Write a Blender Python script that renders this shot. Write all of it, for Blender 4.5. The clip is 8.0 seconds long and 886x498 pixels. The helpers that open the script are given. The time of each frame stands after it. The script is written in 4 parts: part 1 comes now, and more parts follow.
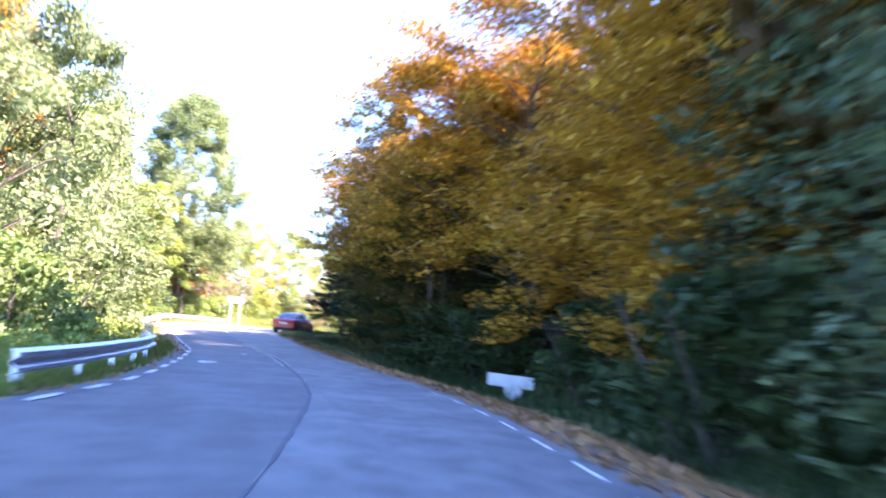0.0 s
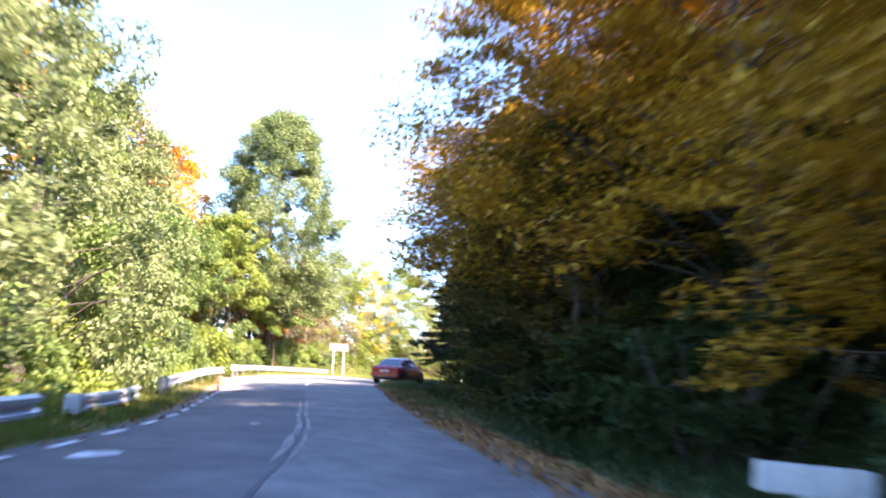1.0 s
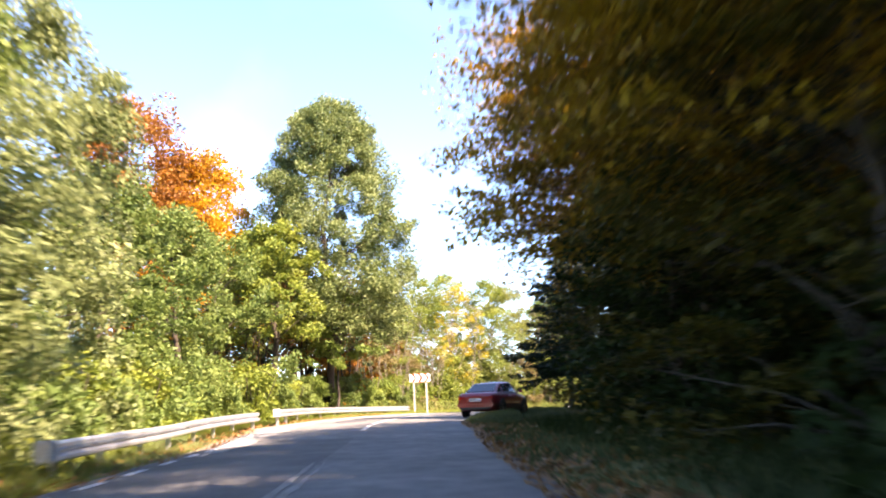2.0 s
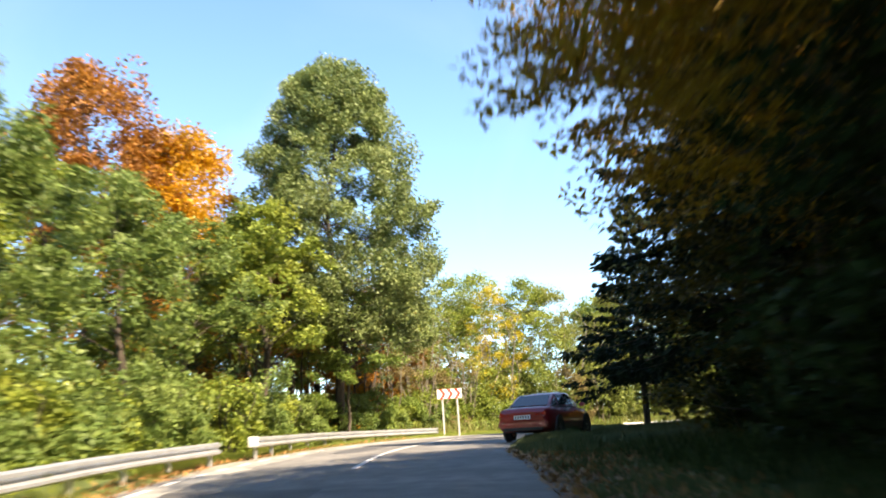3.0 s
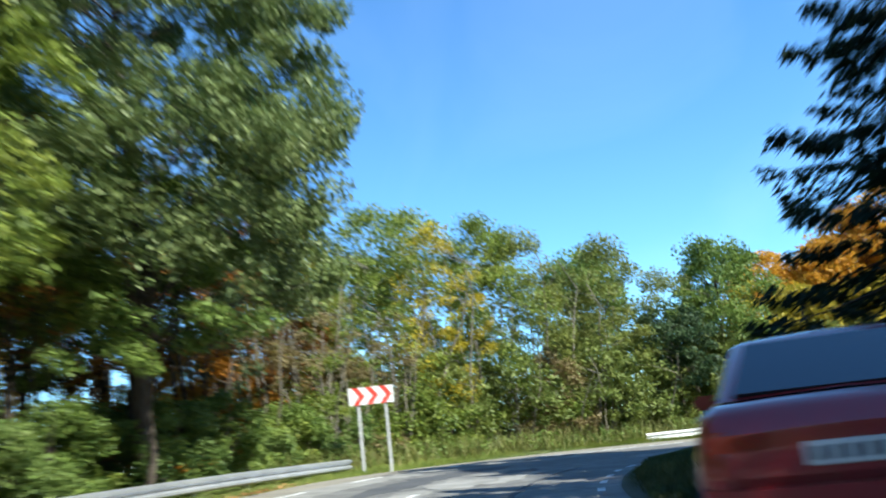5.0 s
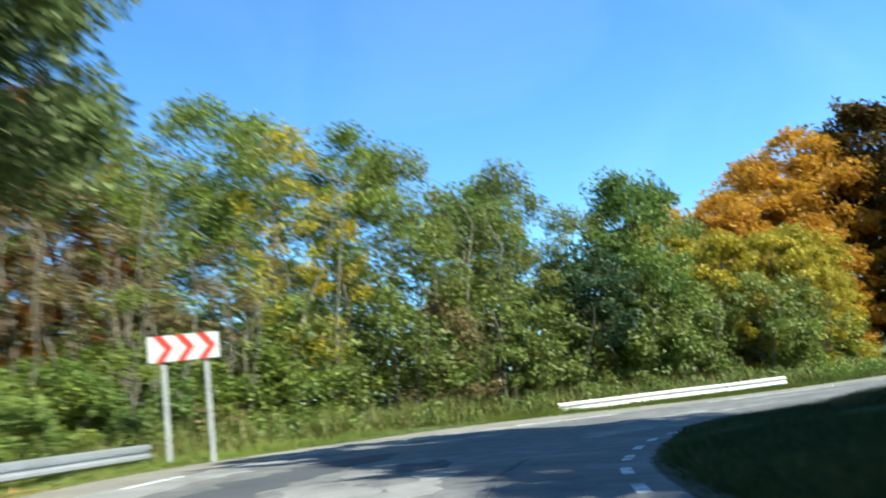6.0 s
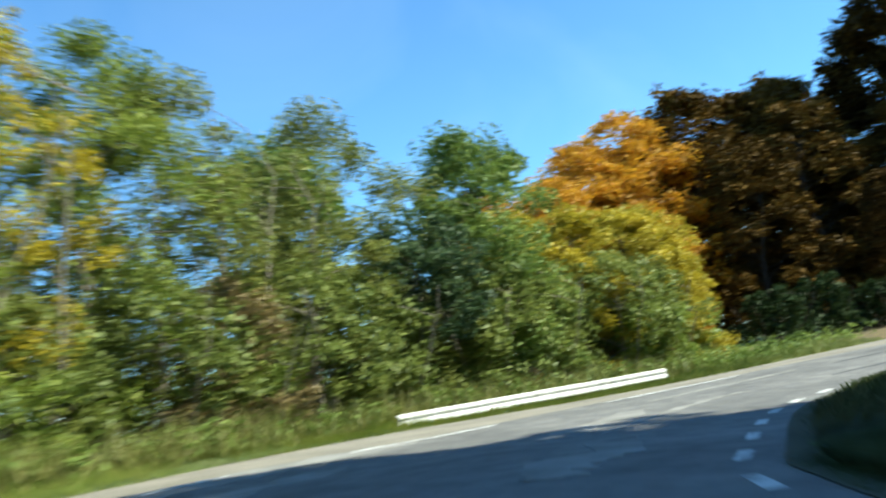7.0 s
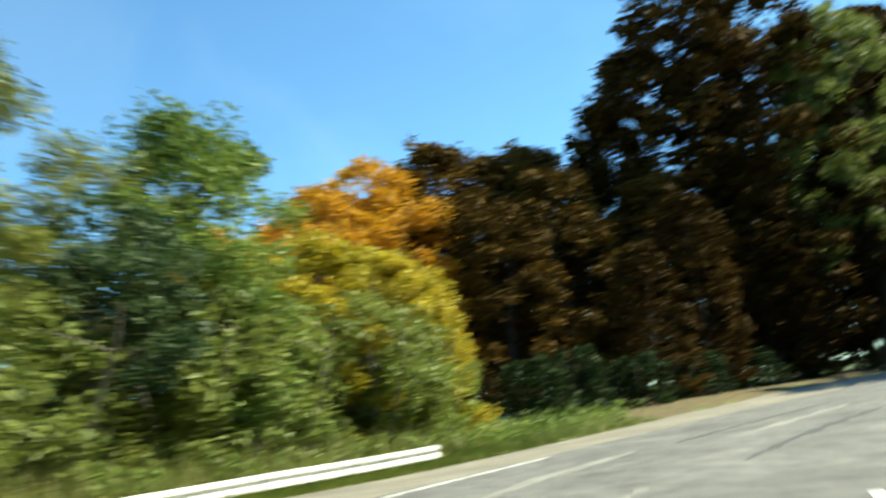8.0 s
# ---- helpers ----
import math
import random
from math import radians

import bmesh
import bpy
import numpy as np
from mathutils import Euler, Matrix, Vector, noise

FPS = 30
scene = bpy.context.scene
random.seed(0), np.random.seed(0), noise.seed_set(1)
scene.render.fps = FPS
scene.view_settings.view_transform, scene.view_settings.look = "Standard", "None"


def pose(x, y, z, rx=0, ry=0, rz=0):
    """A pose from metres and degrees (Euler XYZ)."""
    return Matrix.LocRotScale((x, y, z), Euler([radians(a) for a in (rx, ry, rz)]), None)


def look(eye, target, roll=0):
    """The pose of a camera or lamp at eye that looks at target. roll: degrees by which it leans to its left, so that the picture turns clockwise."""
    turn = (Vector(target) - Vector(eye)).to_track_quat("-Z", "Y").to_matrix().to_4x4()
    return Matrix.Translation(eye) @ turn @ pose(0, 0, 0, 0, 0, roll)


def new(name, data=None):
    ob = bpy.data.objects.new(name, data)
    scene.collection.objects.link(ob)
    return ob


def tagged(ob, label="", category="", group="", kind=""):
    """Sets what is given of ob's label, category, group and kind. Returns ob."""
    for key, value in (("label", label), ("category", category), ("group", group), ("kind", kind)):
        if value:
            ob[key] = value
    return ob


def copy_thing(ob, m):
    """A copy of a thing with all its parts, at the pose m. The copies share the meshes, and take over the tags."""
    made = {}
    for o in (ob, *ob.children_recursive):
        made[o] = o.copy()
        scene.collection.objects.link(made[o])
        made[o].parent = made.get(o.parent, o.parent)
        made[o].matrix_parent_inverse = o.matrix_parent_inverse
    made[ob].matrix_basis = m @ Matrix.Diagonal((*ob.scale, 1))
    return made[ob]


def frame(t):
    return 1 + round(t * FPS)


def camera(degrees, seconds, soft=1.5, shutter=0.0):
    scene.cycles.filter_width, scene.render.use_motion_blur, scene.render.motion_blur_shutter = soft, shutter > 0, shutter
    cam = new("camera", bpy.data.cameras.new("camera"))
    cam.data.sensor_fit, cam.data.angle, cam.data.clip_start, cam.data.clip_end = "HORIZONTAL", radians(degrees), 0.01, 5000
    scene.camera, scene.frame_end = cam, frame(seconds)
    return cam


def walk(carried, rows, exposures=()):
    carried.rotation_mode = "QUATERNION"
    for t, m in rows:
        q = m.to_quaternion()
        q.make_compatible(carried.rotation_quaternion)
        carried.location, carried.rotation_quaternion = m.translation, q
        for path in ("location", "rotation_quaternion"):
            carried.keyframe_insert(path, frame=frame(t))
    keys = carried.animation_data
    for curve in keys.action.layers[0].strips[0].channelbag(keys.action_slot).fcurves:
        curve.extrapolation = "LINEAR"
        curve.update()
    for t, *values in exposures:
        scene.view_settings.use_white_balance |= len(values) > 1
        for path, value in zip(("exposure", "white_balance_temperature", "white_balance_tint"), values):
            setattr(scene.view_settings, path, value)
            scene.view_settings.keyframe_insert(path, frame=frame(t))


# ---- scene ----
cam = camera(53.9, 8.0, 1.8, 0.8)
PATH = [
    (0, (0.01, -0.069, 1.336), (-0.003, 1.923, 1.521), 4.5),
    (0.5, (0.067, 6.167, 1.191), (-0.109, 8.147, 1.415), 3.7),
    (1, (-0.645, 12.132, 1.166), (-0.945, 14.09, 1.441), 2.4),
    (1.5, (-1.767, 18.139, 1.022), (-2.167, 20.072, 1.339), 0.0),
    (1.7, (-2.25, 20.488, 0.942), (-2.686, 22.411, 1.274), -1.4),
    (2.8, (-4.839, 30.996, 1.018), (-5.381, 32.884, 1.398), -3.2),
    (3, (-5.353, 32.753, 0.927), (-5.893, 34.638, 1.323), -3.9),
    (3.5, (-7.087, 37.933, 1.135), (-7.596, 39.824, 1.541), -4.3),
    (4, (-8.645, 42.901, 1.133), (-9.123, 44.797, 1.556), -6.2),
    (4.2, (-9.402, 45.264, 1.189), (-9.866, 47.161, 1.62), -6.5),
    (5.3, (-12.494, 56.552, 1.319), (-12.742, 58.501, 1.695), -6.5),
    (5.5, (-12.832, 58.206, 1.274), (-13.019, 60.169, 1.609), -6.6),
    (6, (-13.238, 62.4, 1.196), (-13.282, 64.374, 1.511), -6.8),
    (6.5, (-13.68, 66.297, 1.141), (-13.533, 68.28, 1.352), -7.7),
    (7, (-13.43, 70.535, 0.991), (-13.019, 72.471, 1.279), -9.3),
    (7.5, (-12.747, 74.372, 0.948), (-12.065, 76.227, 1.258), -9.7),
    (8, (-11.557, 77.943, 0.906), (-10.554, 79.635, 1.27), -7.5),
]
EXPOSURES = [(0, 3.68, 6250, 41), (0.5, 3.45, 6400, 39), (1.0, 3.1, 6950, 33), (1.5, 2.85, 7650, 34), (2.8, 2.1, 8700, 18), (3.5, 1.79, 7150, 10), (4.1, 1.52, 6250, 6), (5.5, 1.18, 5950, 0), (7, 1.22, 6350, -5), (8, 1.3, 7300, -9)]
walk(cam, [(t, look(eye, target, roll)) for t, eye, target, roll in PATH], EXPOSURES)

# ---------------------------------------------------------------- light
SUN_AZ, SUN_EL = 114.0, 47.0
sun_dir = Vector((math.sin(radians(SUN_AZ)) * math.cos(radians(SUN_EL)), math.cos(radians(SUN_AZ)) * math.cos(radians(SUN_EL)), math.sin(radians(SUN_EL))))
world = bpy.data.worlds.new("sky")
scene.world = world
world.use_nodes = True
wn = world.node_tree.nodes
sky = wn.new("ShaderNodeTexSky")
sky.sky_type = "NISHITA"
sky.sun_disc = False
sky.sun_elevation, sky.sun_rotation = radians(SUN_EL), radians(SUN_AZ)
sky.air_density, sky.dust_density, sky.ozone_density = 1.0, 0.0, 1.0
sky.altitude = 900
wn["Background"].inputs["Strength"].default_value = 0.11
tint = wn.new("ShaderNodeMix")
tint.data_type, tint.blend_type = "RGBA", "MULTIPLY"
tint.inputs[0].default_value = 1.0
tint.inputs[7].default_value = (0.60, 0.895, 1.15, 1)
world.node_tree.links.new(sky.outputs[0], tint.inputs[6])
# Thin wisps of high cloud
wisp = wn.new("ShaderNodeTexNoise")
wisp.inputs["Scale"].default_value, wisp.inputs["Detail"].default_value, wisp.inputs["Distortion"].default_value = 3.2, 6.0, 0.9
thin = wn.new("ShaderNodeValToRGB")
thin.color_ramp.elements[0].position, thin.color_ramp.elements[0].color = 0.46, (0, 0, 0, 1)
thin.color_ramp.elements[1].position, thin.color_ramp.elements[1].color = 0.8, (0.7, 0.7, 0.7, 1)
veil = wn.new("ShaderNodeMix")
veil.data_type, veil.blend_type = "RGBA", "MULTIPLY"
veil.inputs[7].default_value = (1.55, 1.22, 1.06, 1)
world.node_tree.links.new(wisp.outputs["Fac"], thin.inputs[0])
world.node_tree.links.new(thin.outputs[0], veil.inputs[0])
world.node_tree.links.new(tint.outputs[2], veil.inputs[6])
world.node_tree.links.new(veil.outputs[2], wn["Background"].inputs["Color"])
sun_data = bpy.data.lights.new("sun", "SUN")
sun_data.energy, sun_data.angle, sun_data.color = 5.0, radians(0.55), (1.0, 0.93, 0.82)
sun = new("sun", sun_data)
sun.matrix_world = look(sun_dir * 100, (0, 0, 0))


# ---------------------------------------------------------------- materials
def nodes_of(name):
    mat = bpy.data.materials.new(name)
    mat.use_nodes = True
    nt = mat.node_tree
    return mat, nt, nt.nodes["Principled BSDF"]


def add(nt, kind, **inputs):
    n = nt.nodes.new(kind)
    for k, v in inputs.items():
        n.inputs[k.replace("_", " ")].default_value = v
    return n


def ramp(nt, stops, source):
    n = nt.nodes.new("ShaderNodeValToRGB")
    els = n.color_ramp.elements
    while len(els) < len(stops):
        els.new(0.5)
    for e, (p, c) in zip(els, stops):
        e.position, e.color = p, (*c, 1)
    nt.links.new(source, n.inputs[0])
    return n


def noise_tex(nt, scale, detail=4.0, rough=0.6, vec=None):
    n = add(nt, "ShaderNodeTexNoise", Scale=scale, Detail=detail, Roughness=rough)
    nt.links.new(vec or add(nt, "ShaderNodeNewGeometry").outputs["Position"], n.inputs["Vector"])
    return n


def blend(nt, kind, fac, a, b):
    n = nt.nodes.new("ShaderNodeMix")
    n.data_type, n.blend_type = "RGBA", kind
    for key, v in ((0, fac), (6, a), (7, b)):
        if isinstance(v, (int, float)):
            n.inputs[key].default_value = v
        elif isinstance(v, tuple):
            n.inputs[key].default_value = (*v, 1)
        else:
            nt.links.new(v, n.inputs[key])
    return n.outputs[2]


def leaf_mat(name, dark, mid, light, trans=0.35, clump=0.35, gloss=0.3):
    mat, nt, b = nodes_of(name)
    geo = add(nt, "ShaderNodeNewGeometry")
    r = ramp(nt, [(0.0, dark), (0.5, mid), (1.0, light)], geo.outputs["Random Per Island"])
    patch = noise_tex(nt, clump, 3.0)
    tone = ramp(nt, [(0.3, dark), (0.5, mid), (0.72, light)], patch.outputs["Fac"])
    col = blend(nt, "MIX", 0.5, r.outputs[0], tone.outputs[0])
    nt.links.new(col, b.inputs["Base Color"])
    b.inputs["Roughness"].default_value = 0.55
    b.inputs["Specular IOR Level"].default_value = gloss
    tr = nt.nodes.new("ShaderNodeBsdfTranslucent")
    nt.links.new(col, tr.inputs["Color"])
    mix = add(nt, "ShaderNodeMixShader", Fac=trans)
    nt.links.new(b.outputs[0], mix.inputs[1])
    nt.links.new(tr.outputs[0], mix.inputs[2])
    nt.links.new(mix.outputs[0], nt.nodes["Material Output"].inputs["Surface"])
    return mat


def rough_mat(name, stops, scale, rough=0.9, bump=0.3, fine=40.0, metal=0.0, streak=None, fine_fac=0.35, mid=0.0):
    mat, nt, b = nodes_of(name)
    big = noise_tex(nt, scale, 5.0)
    if streak:
        geo = add(nt, "ShaderNodeNewGeometry")
        mp = nt.nodes.new("ShaderNodeMapping")
        mp.inputs["Scale"].default_value = streak
        nt.links.new(geo.outputs["Position"], mp.inputs[0])
        nt.links.new(mp.outputs[0], big.inputs["Vector"])
    small = noise_tex(nt, fine, 3.0, 0.7)
    a = ramp(nt, stops, big.outputs["Fac"])
    g = ramp(nt, [(0.25, (0.45, 0.45, 0.45)), (0.75, (1.35, 1.35, 1.35))], small.outputs["Fac"])
    col = blend(nt, "MULTIPLY", fine_fac, a.outputs[0], g.outputs[0])
    if mid:
        blotch = noise_tex(nt, mid, 5.0, 0.65)
        m = ramp(nt, [(0.36, (0.55, 0.55, 0.56)), (0.5, (1.0, 1.0, 1.0)), (0.62, (1.3, 1.29, 1.26))], blotch.outputs["Fac"])
        col = blend(nt, "MULTIPLY", 0.7, col, m.outputs[0])
    nt.links.new(col, b.inputs["Base Color"])
    b.inputs["Roughness"].default_value, b.inputs["Metallic"].default_value = rough, metal
    bp = add(nt, "ShaderNodeBump", Strength=bump, Distance=0.02)
    nt.links.new(small.outputs["Fac"], bp.inputs["Height"])
    nt.links.new(bp.outputs[0], b.inputs["Normal"])
    return mat


M_WILLOW = leaf_mat("leaf_silver_green", (0.08, 0.115, 0.036), (0.185, 0.23, 0.082), (0.33, 0.375, 0.165))
M_TALL = leaf_mat("leaf_tall_green", (0.045, 0.077, 0.02), (0.15, 0.2, 0.06), (0.34, 0.39, 0.155), 0.28)
M_GREEN = leaf_mat("leaf_green", (0.052, 0.094, 0.02), (0.127, 0.194, 0.046), (0.26, 0.318, 0.09))
M_ROUND = leaf_mat("leaf_fresh_green", (0.07, 0.115, 0.022), (0.15, 0.222, 0.044), (0.28, 0.342, 0.074))
M_YGREEN = leaf_mat("leaf_yellow_green", (0.075, 0.118, 0.018), (0.178, 0.238, 0.038), (0.375, 0.402, 0.068))
M_GOLD = leaf_mat("leaf_gold", (0.1, 0.052, 0.006), (0.31, 0.17, 0.012), (0.56, 0.37, 0.027), 0.24)
M_GOLD_HI = leaf_mat("leaf_bright_gold", (0.13, 0.056, 0.007), (0.4, 0.188, 0.011), (0.66, 0.4, 0.028), 0.28)
M_ORANGE = leaf_mat("leaf_orange", (0.24, 0.10, 0.012), (0.46, 0.19, 0.02), (0.58, 0.31, 0.03), 0.45)
M_AMBER = leaf_mat("leaf_amber", (0.24, 0.11, 0.012), (0.53, 0.265, 0.02), (0.7, 0.43, 0.035), 0.4)
M_RUST = leaf_mat("leaf_rust", (0.11, 0.045, 0.012), (0.28, 0.11, 0.022), (0.44, 0.2, 0.03), 0.35)
# Near-black brown: the beeches' deep shade is mixed into the leaf colour
M_BROWN = leaf_mat("leaf_brown_shaded", (0.018, 0.011, 0.003), (0.05, 0.029, 0.0065), (0.11, 0.06, 0.012), 0.15, 0.2, 0.03)
# Olive brown lowered to carry the shade at the wood's edge
M_OCHRE = leaf_mat("leaf_olive_brown_shaded", (0.032, 0.019, 0.005), (0.085, 0.05, 0.01), (0.19, 0.105, 0.017), 0.12, 0.2, 0.05)
# Darker copy of the deep green, its shade kept in the leaf colour
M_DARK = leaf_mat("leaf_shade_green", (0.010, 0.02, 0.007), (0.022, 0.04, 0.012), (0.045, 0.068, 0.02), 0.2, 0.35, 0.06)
M_TEAL = leaf_mat("leaf_deep_green", (0.026, 0.055, 0.022), (0.065, 0.11, 0.042), (0.13, 0.175, 0.07), 0.35)
M_NEEDLE = leaf_mat("spruce_needles", (0.008, 0.018, 0.010), (0.015, 0.029, 0.016), (0.026, 0.042, 0.021), 0.1, 0.35, 0.08)
M_MOSS = leaf_mat("leaf_moss_green", (0.08, 0.11, 0.022), (0.16, 0.202, 0.044), (0.3, 0.322, 0.078))
M_YELLOW = leaf_mat("leaf_yellow", (0.22, 0.18, 0.015), (0.42, 0.34, 0.025), (0.58, 0.48, 0.05))
# Olive and gold pulled darker to stand for the shade under the beeches
M_OLIVE = leaf_mat("leaf_olive_gold_shaded", (0.016, 0.02, 0.005), (0.07, 0.058, 0.009), (0.15, 0.11, 0.013), 0.2, 0.35, 0.15)
M_DRY = leaf_mat("leaf_dry_tan", (0.13, 0.10, 0.04), (0.22, 0.17, 0.07), (0.3, 0.23, 0.1), 0.3)
M_YOLIVE = leaf_mat("leaf_olive_yellow", (0.16, 0.145, 0.016), (0.39, 0.33, 0.028), (0.62, 0.48, 0.045))
M_THICKET = leaf_mat("leaf_thicket", (0.085, 0.10, 0.02), (0.172, 0.202, 0.044), (0.325, 0.324, 0.075))
# Inner grass and verge grass: shade and sun partly mixed into the two greens
M_GRASS_DIM = leaf_mat("grass_shaded_green", (0.034, 0.055, 0.02), (0.08, 0.11, 0.04), (0.16, 0.165, 0.075), 0.25, 0.8, 0.15)
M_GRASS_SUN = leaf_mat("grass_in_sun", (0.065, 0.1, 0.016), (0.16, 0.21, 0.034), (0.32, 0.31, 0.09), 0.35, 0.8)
M_WEED = leaf_mat("dry_weeds", (0.08, 0.1, 0.024), (0.19, 0.2, 0.05), (0.36, 0.31, 0.12), 0.3, 0.9)
M_LITTER = leaf_mat("fallen_leaves", (0.11, 0.045, 0.018), (0.29, 0.135, 0.045), (0.47, 0.255, 0.08), 0.15, 1.2)
M_BARK = rough_mat("bark", [(0.3, (0.028, 0.021, 0.015)), (0.7, (0.095, 0.074, 0.052))], 3.0, 0.95, 0.8, 25, 0, (6, 6, 1))
M_BIRCH = rough_mat("pale_bark", [(0.3, (0.10, 0.085, 0.06)), (0.7, (0.32, 0.28, 0.21))], 3.0, 0.9, 0.5, 25, 0, (5, 5, 2))
M_EARTH = rough_mat("earth", [(0.25, (0.05, 0.075, 0.018)), (0.55, (0.10, 0.135, 0.032)), (0.8, (0.17, 0.15, 0.06))], 0.35, 0.95, 0.8, 9)
M_ASPHALT = rough_mat("asphalt_light", [(0.3, (0.1, 0.098, 0.092)), (0.55, (0.148, 0.144, 0.134)), (0.8, (0.21, 0.203, 0.187))], 0.5, 0.75, 0.25, 70, mid=2.6)
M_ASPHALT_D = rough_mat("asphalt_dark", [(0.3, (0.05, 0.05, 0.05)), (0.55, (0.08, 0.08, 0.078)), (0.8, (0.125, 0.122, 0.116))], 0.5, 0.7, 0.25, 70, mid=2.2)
M_PATCH = rough_mat("asphalt_patch", [(0.3, (0.05, 0.052, 0.056)), (0.8, (0.09, 0.09, 0.092))], 0.8, 0.8, 0.2, 80)
M_PALE = rough_mat("asphalt_worn_pale", [(0.35, (0.17, 0.165, 0.15)), (0.65, (0.275, 0.267, 0.245))], 1.4, 0.85, 0.3, 60)
M_DUFF = rough_mat("leafy_earth", [(0.25, (0.05, 0.04, 0.018)), (0.5, (0.10, 0.078, 0.03)), (0.78, (0.19, 0.125, 0.045))], 1.6, 0.95, 0.8, 14)
M_SOIL = rough_mat("dark_soil", [(0.25, (0.03, 0.034, 0.018)), (0.5, (0.052, 0.056, 0.03)), (0.8, (0.085, 0.08, 0.045))], 1.2, 0.95, 0.8, 12)
M_GRAVEL = rough_mat("gravel", [(0.25, (0.15, 0.135, 0.105)), (0.5, (0.215, 0.195, 0.155)), (0.8, (0.3, 0.27, 0.215))], 0.6, 0.95, 0.8, 28)
M_PAINT = rough_mat("road_paint", [(0.36, (0.22, 0.22, 0.215)), (0.5, (0.62, 0.62, 0.6)), (0.8, (0.75, 0.75, 0.72))], 5.0, 0.7, 0.1, 60)
M_STEEL = rough_mat("galvanised_steel", [(0.3, (0.5, 0.515, 0.53)), (0.6, (0.62, 0.635, 0.65)), (0.85, (0.74, 0.75, 0.76))], 1.4, 0.4, 0.05, 20, 0.75, None, 0.2)
M_CONCRETE = rough_mat("concrete_white", [(0.3, (0.42, 0.41, 0.38)), (0.6, (0.62, 0.61, 0.57)), (0.85, (0.72, 0.7, 0.66))], 1.6, 0.85, 0.25, 35)
M_CHALK = rough_mat("flaking_white_paint", [(0.28, (0.22, 0.22, 0.2)), (0.42, (0.6, 0.6, 0.57)), (0.85, (0.78, 0.77, 0.74))], 2.4, 0.7, 0.2, 30)
M_POST = rough_mat("painted_post", [(0.3, (0.42, 0.43, 0.42)), (0.8, (0.6, 0.6, 0.58))], 3.0, 0.6, 0.1, 40)
M_WHITE = rough_mat("sign_white", [(0.3, (0.72, 0.72, 0.7)), (0.8, (0.84, 0.84, 0.82))], 2.0, 0.4, 0.02, 20, 0, None, 0.1)
M_RED = rough_mat("sign_red", [(0.3, (0.62, 0.045, 0.03)), (0.8, (0.74, 0.08, 0.05))], 2.0, 0.4, 0.02, 20, 0, None, 0.1)


# ---------------------------------------------------------------- mesh helpers
def mesh_np(name, verts, quads, mat=None, smooth=False):
    """A mesh of many faces with the same number of corners."""
    verts, quads = np.asarray(verts, np.float32), np.asarray(quads, np.int32)
    me = bpy.data.meshes.new(name)
    n, k = quads.shape
    me.vertices.add(len(verts))
    me.vertices.foreach_set("co", verts.ravel())
    me.loops.add(n * k)
    me.loops.foreach_set("vertex_index", quads.ravel())
    me.polygons.add(n)
    me.polygons.foreach_set("loop_start", np.arange(0, n * k, k, dtype=np.int32))
    me.polygons.foreach_set("use_smooth", np.full(n, smooth, bool))
    me.update(calc_edges=True)
    if mat:
        me.materials.append(mat)
    return me


def part(name, data, material, parent, label=""):
    """Links a bmesh or a mesh as one object under a thing or a part."""
    if isinstance(data, bmesh.types.BMesh):
        me = bpy.data.meshes.new(name)
        data.to_mesh(me)
        data.free()
    else:
        me = data
    if material and not me.materials:
        me.materials.append(material)
    ob = new(name, me)
    ob.parent = parent
    return tagged(ob, label)


def thing(name, label, category, group="", kind="", at=None):
    ob = new(name)
    ob.empty_display_size = 0.3
    if at is not None:
        ob.matrix_world = at
    return tagged(ob, label, category, group, kind)


def box(bm, size, centre, bevel=0.0, turn=None):
    m = Matrix.Translation(centre) @ (turn or Matrix.Identity(4)) @ Matrix.Diagonal((*size, 1))
    got = bmesh.ops.create_cube(bm, size=1, matrix=m)
    if bevel:
        edges = list({e for v in got["verts"] for e in v.link_edges})
        bmesh.ops.bevel(bm, geom=edges, offset=bevel, segments=2, affect="EDGES")


def tubes(lines, sides=6):
    """Tapered tubes: each line is (points, radii). Verts and quads."""
    vs, qs, n = [], [], 0
    ang = np.linspace(0, 2 * np.pi, sides, endpoint=False)
    for pts, rad in lines:
        pts = np.asarray(pts, float)
        t = np.gradient(pts, axis=0)
        t /= np.linalg.norm(t, axis=1)[:, None] + 1e-9
        ref = np.where(np.abs(t[:, 2:3]) > 0.8, [[1.0, 0, 0]], [[0, 0, 1.0]])
        a = np.cross(t, ref)
        a /= np.linalg.norm(a, axis=1)[:, None] + 1e-9
        b = np.cross(t, a)
        ring = pts[:, None] + np.asarray(rad)[:, None, None] * (np.cos(ang)[None, :, None] * a[:, None] + np.sin(ang)[None, :, None] * b[:, None])
        k = len(pts)
        vs.append(ring.reshape(-1, 3))
        i, j = np.meshgrid(np.arange(k - 1), np.arange(sides), indexing="ij")
        j2 = (j + 1) % sides
        qs.append(np.stack([i * sides + j, i * sides + j2, (i + 1) * sides + j2, (i + 1) * sides + j], -1).reshape(-1, 4) + n)
        n += k * sides
    return np.concatenate(vs), np.concatenate(qs)


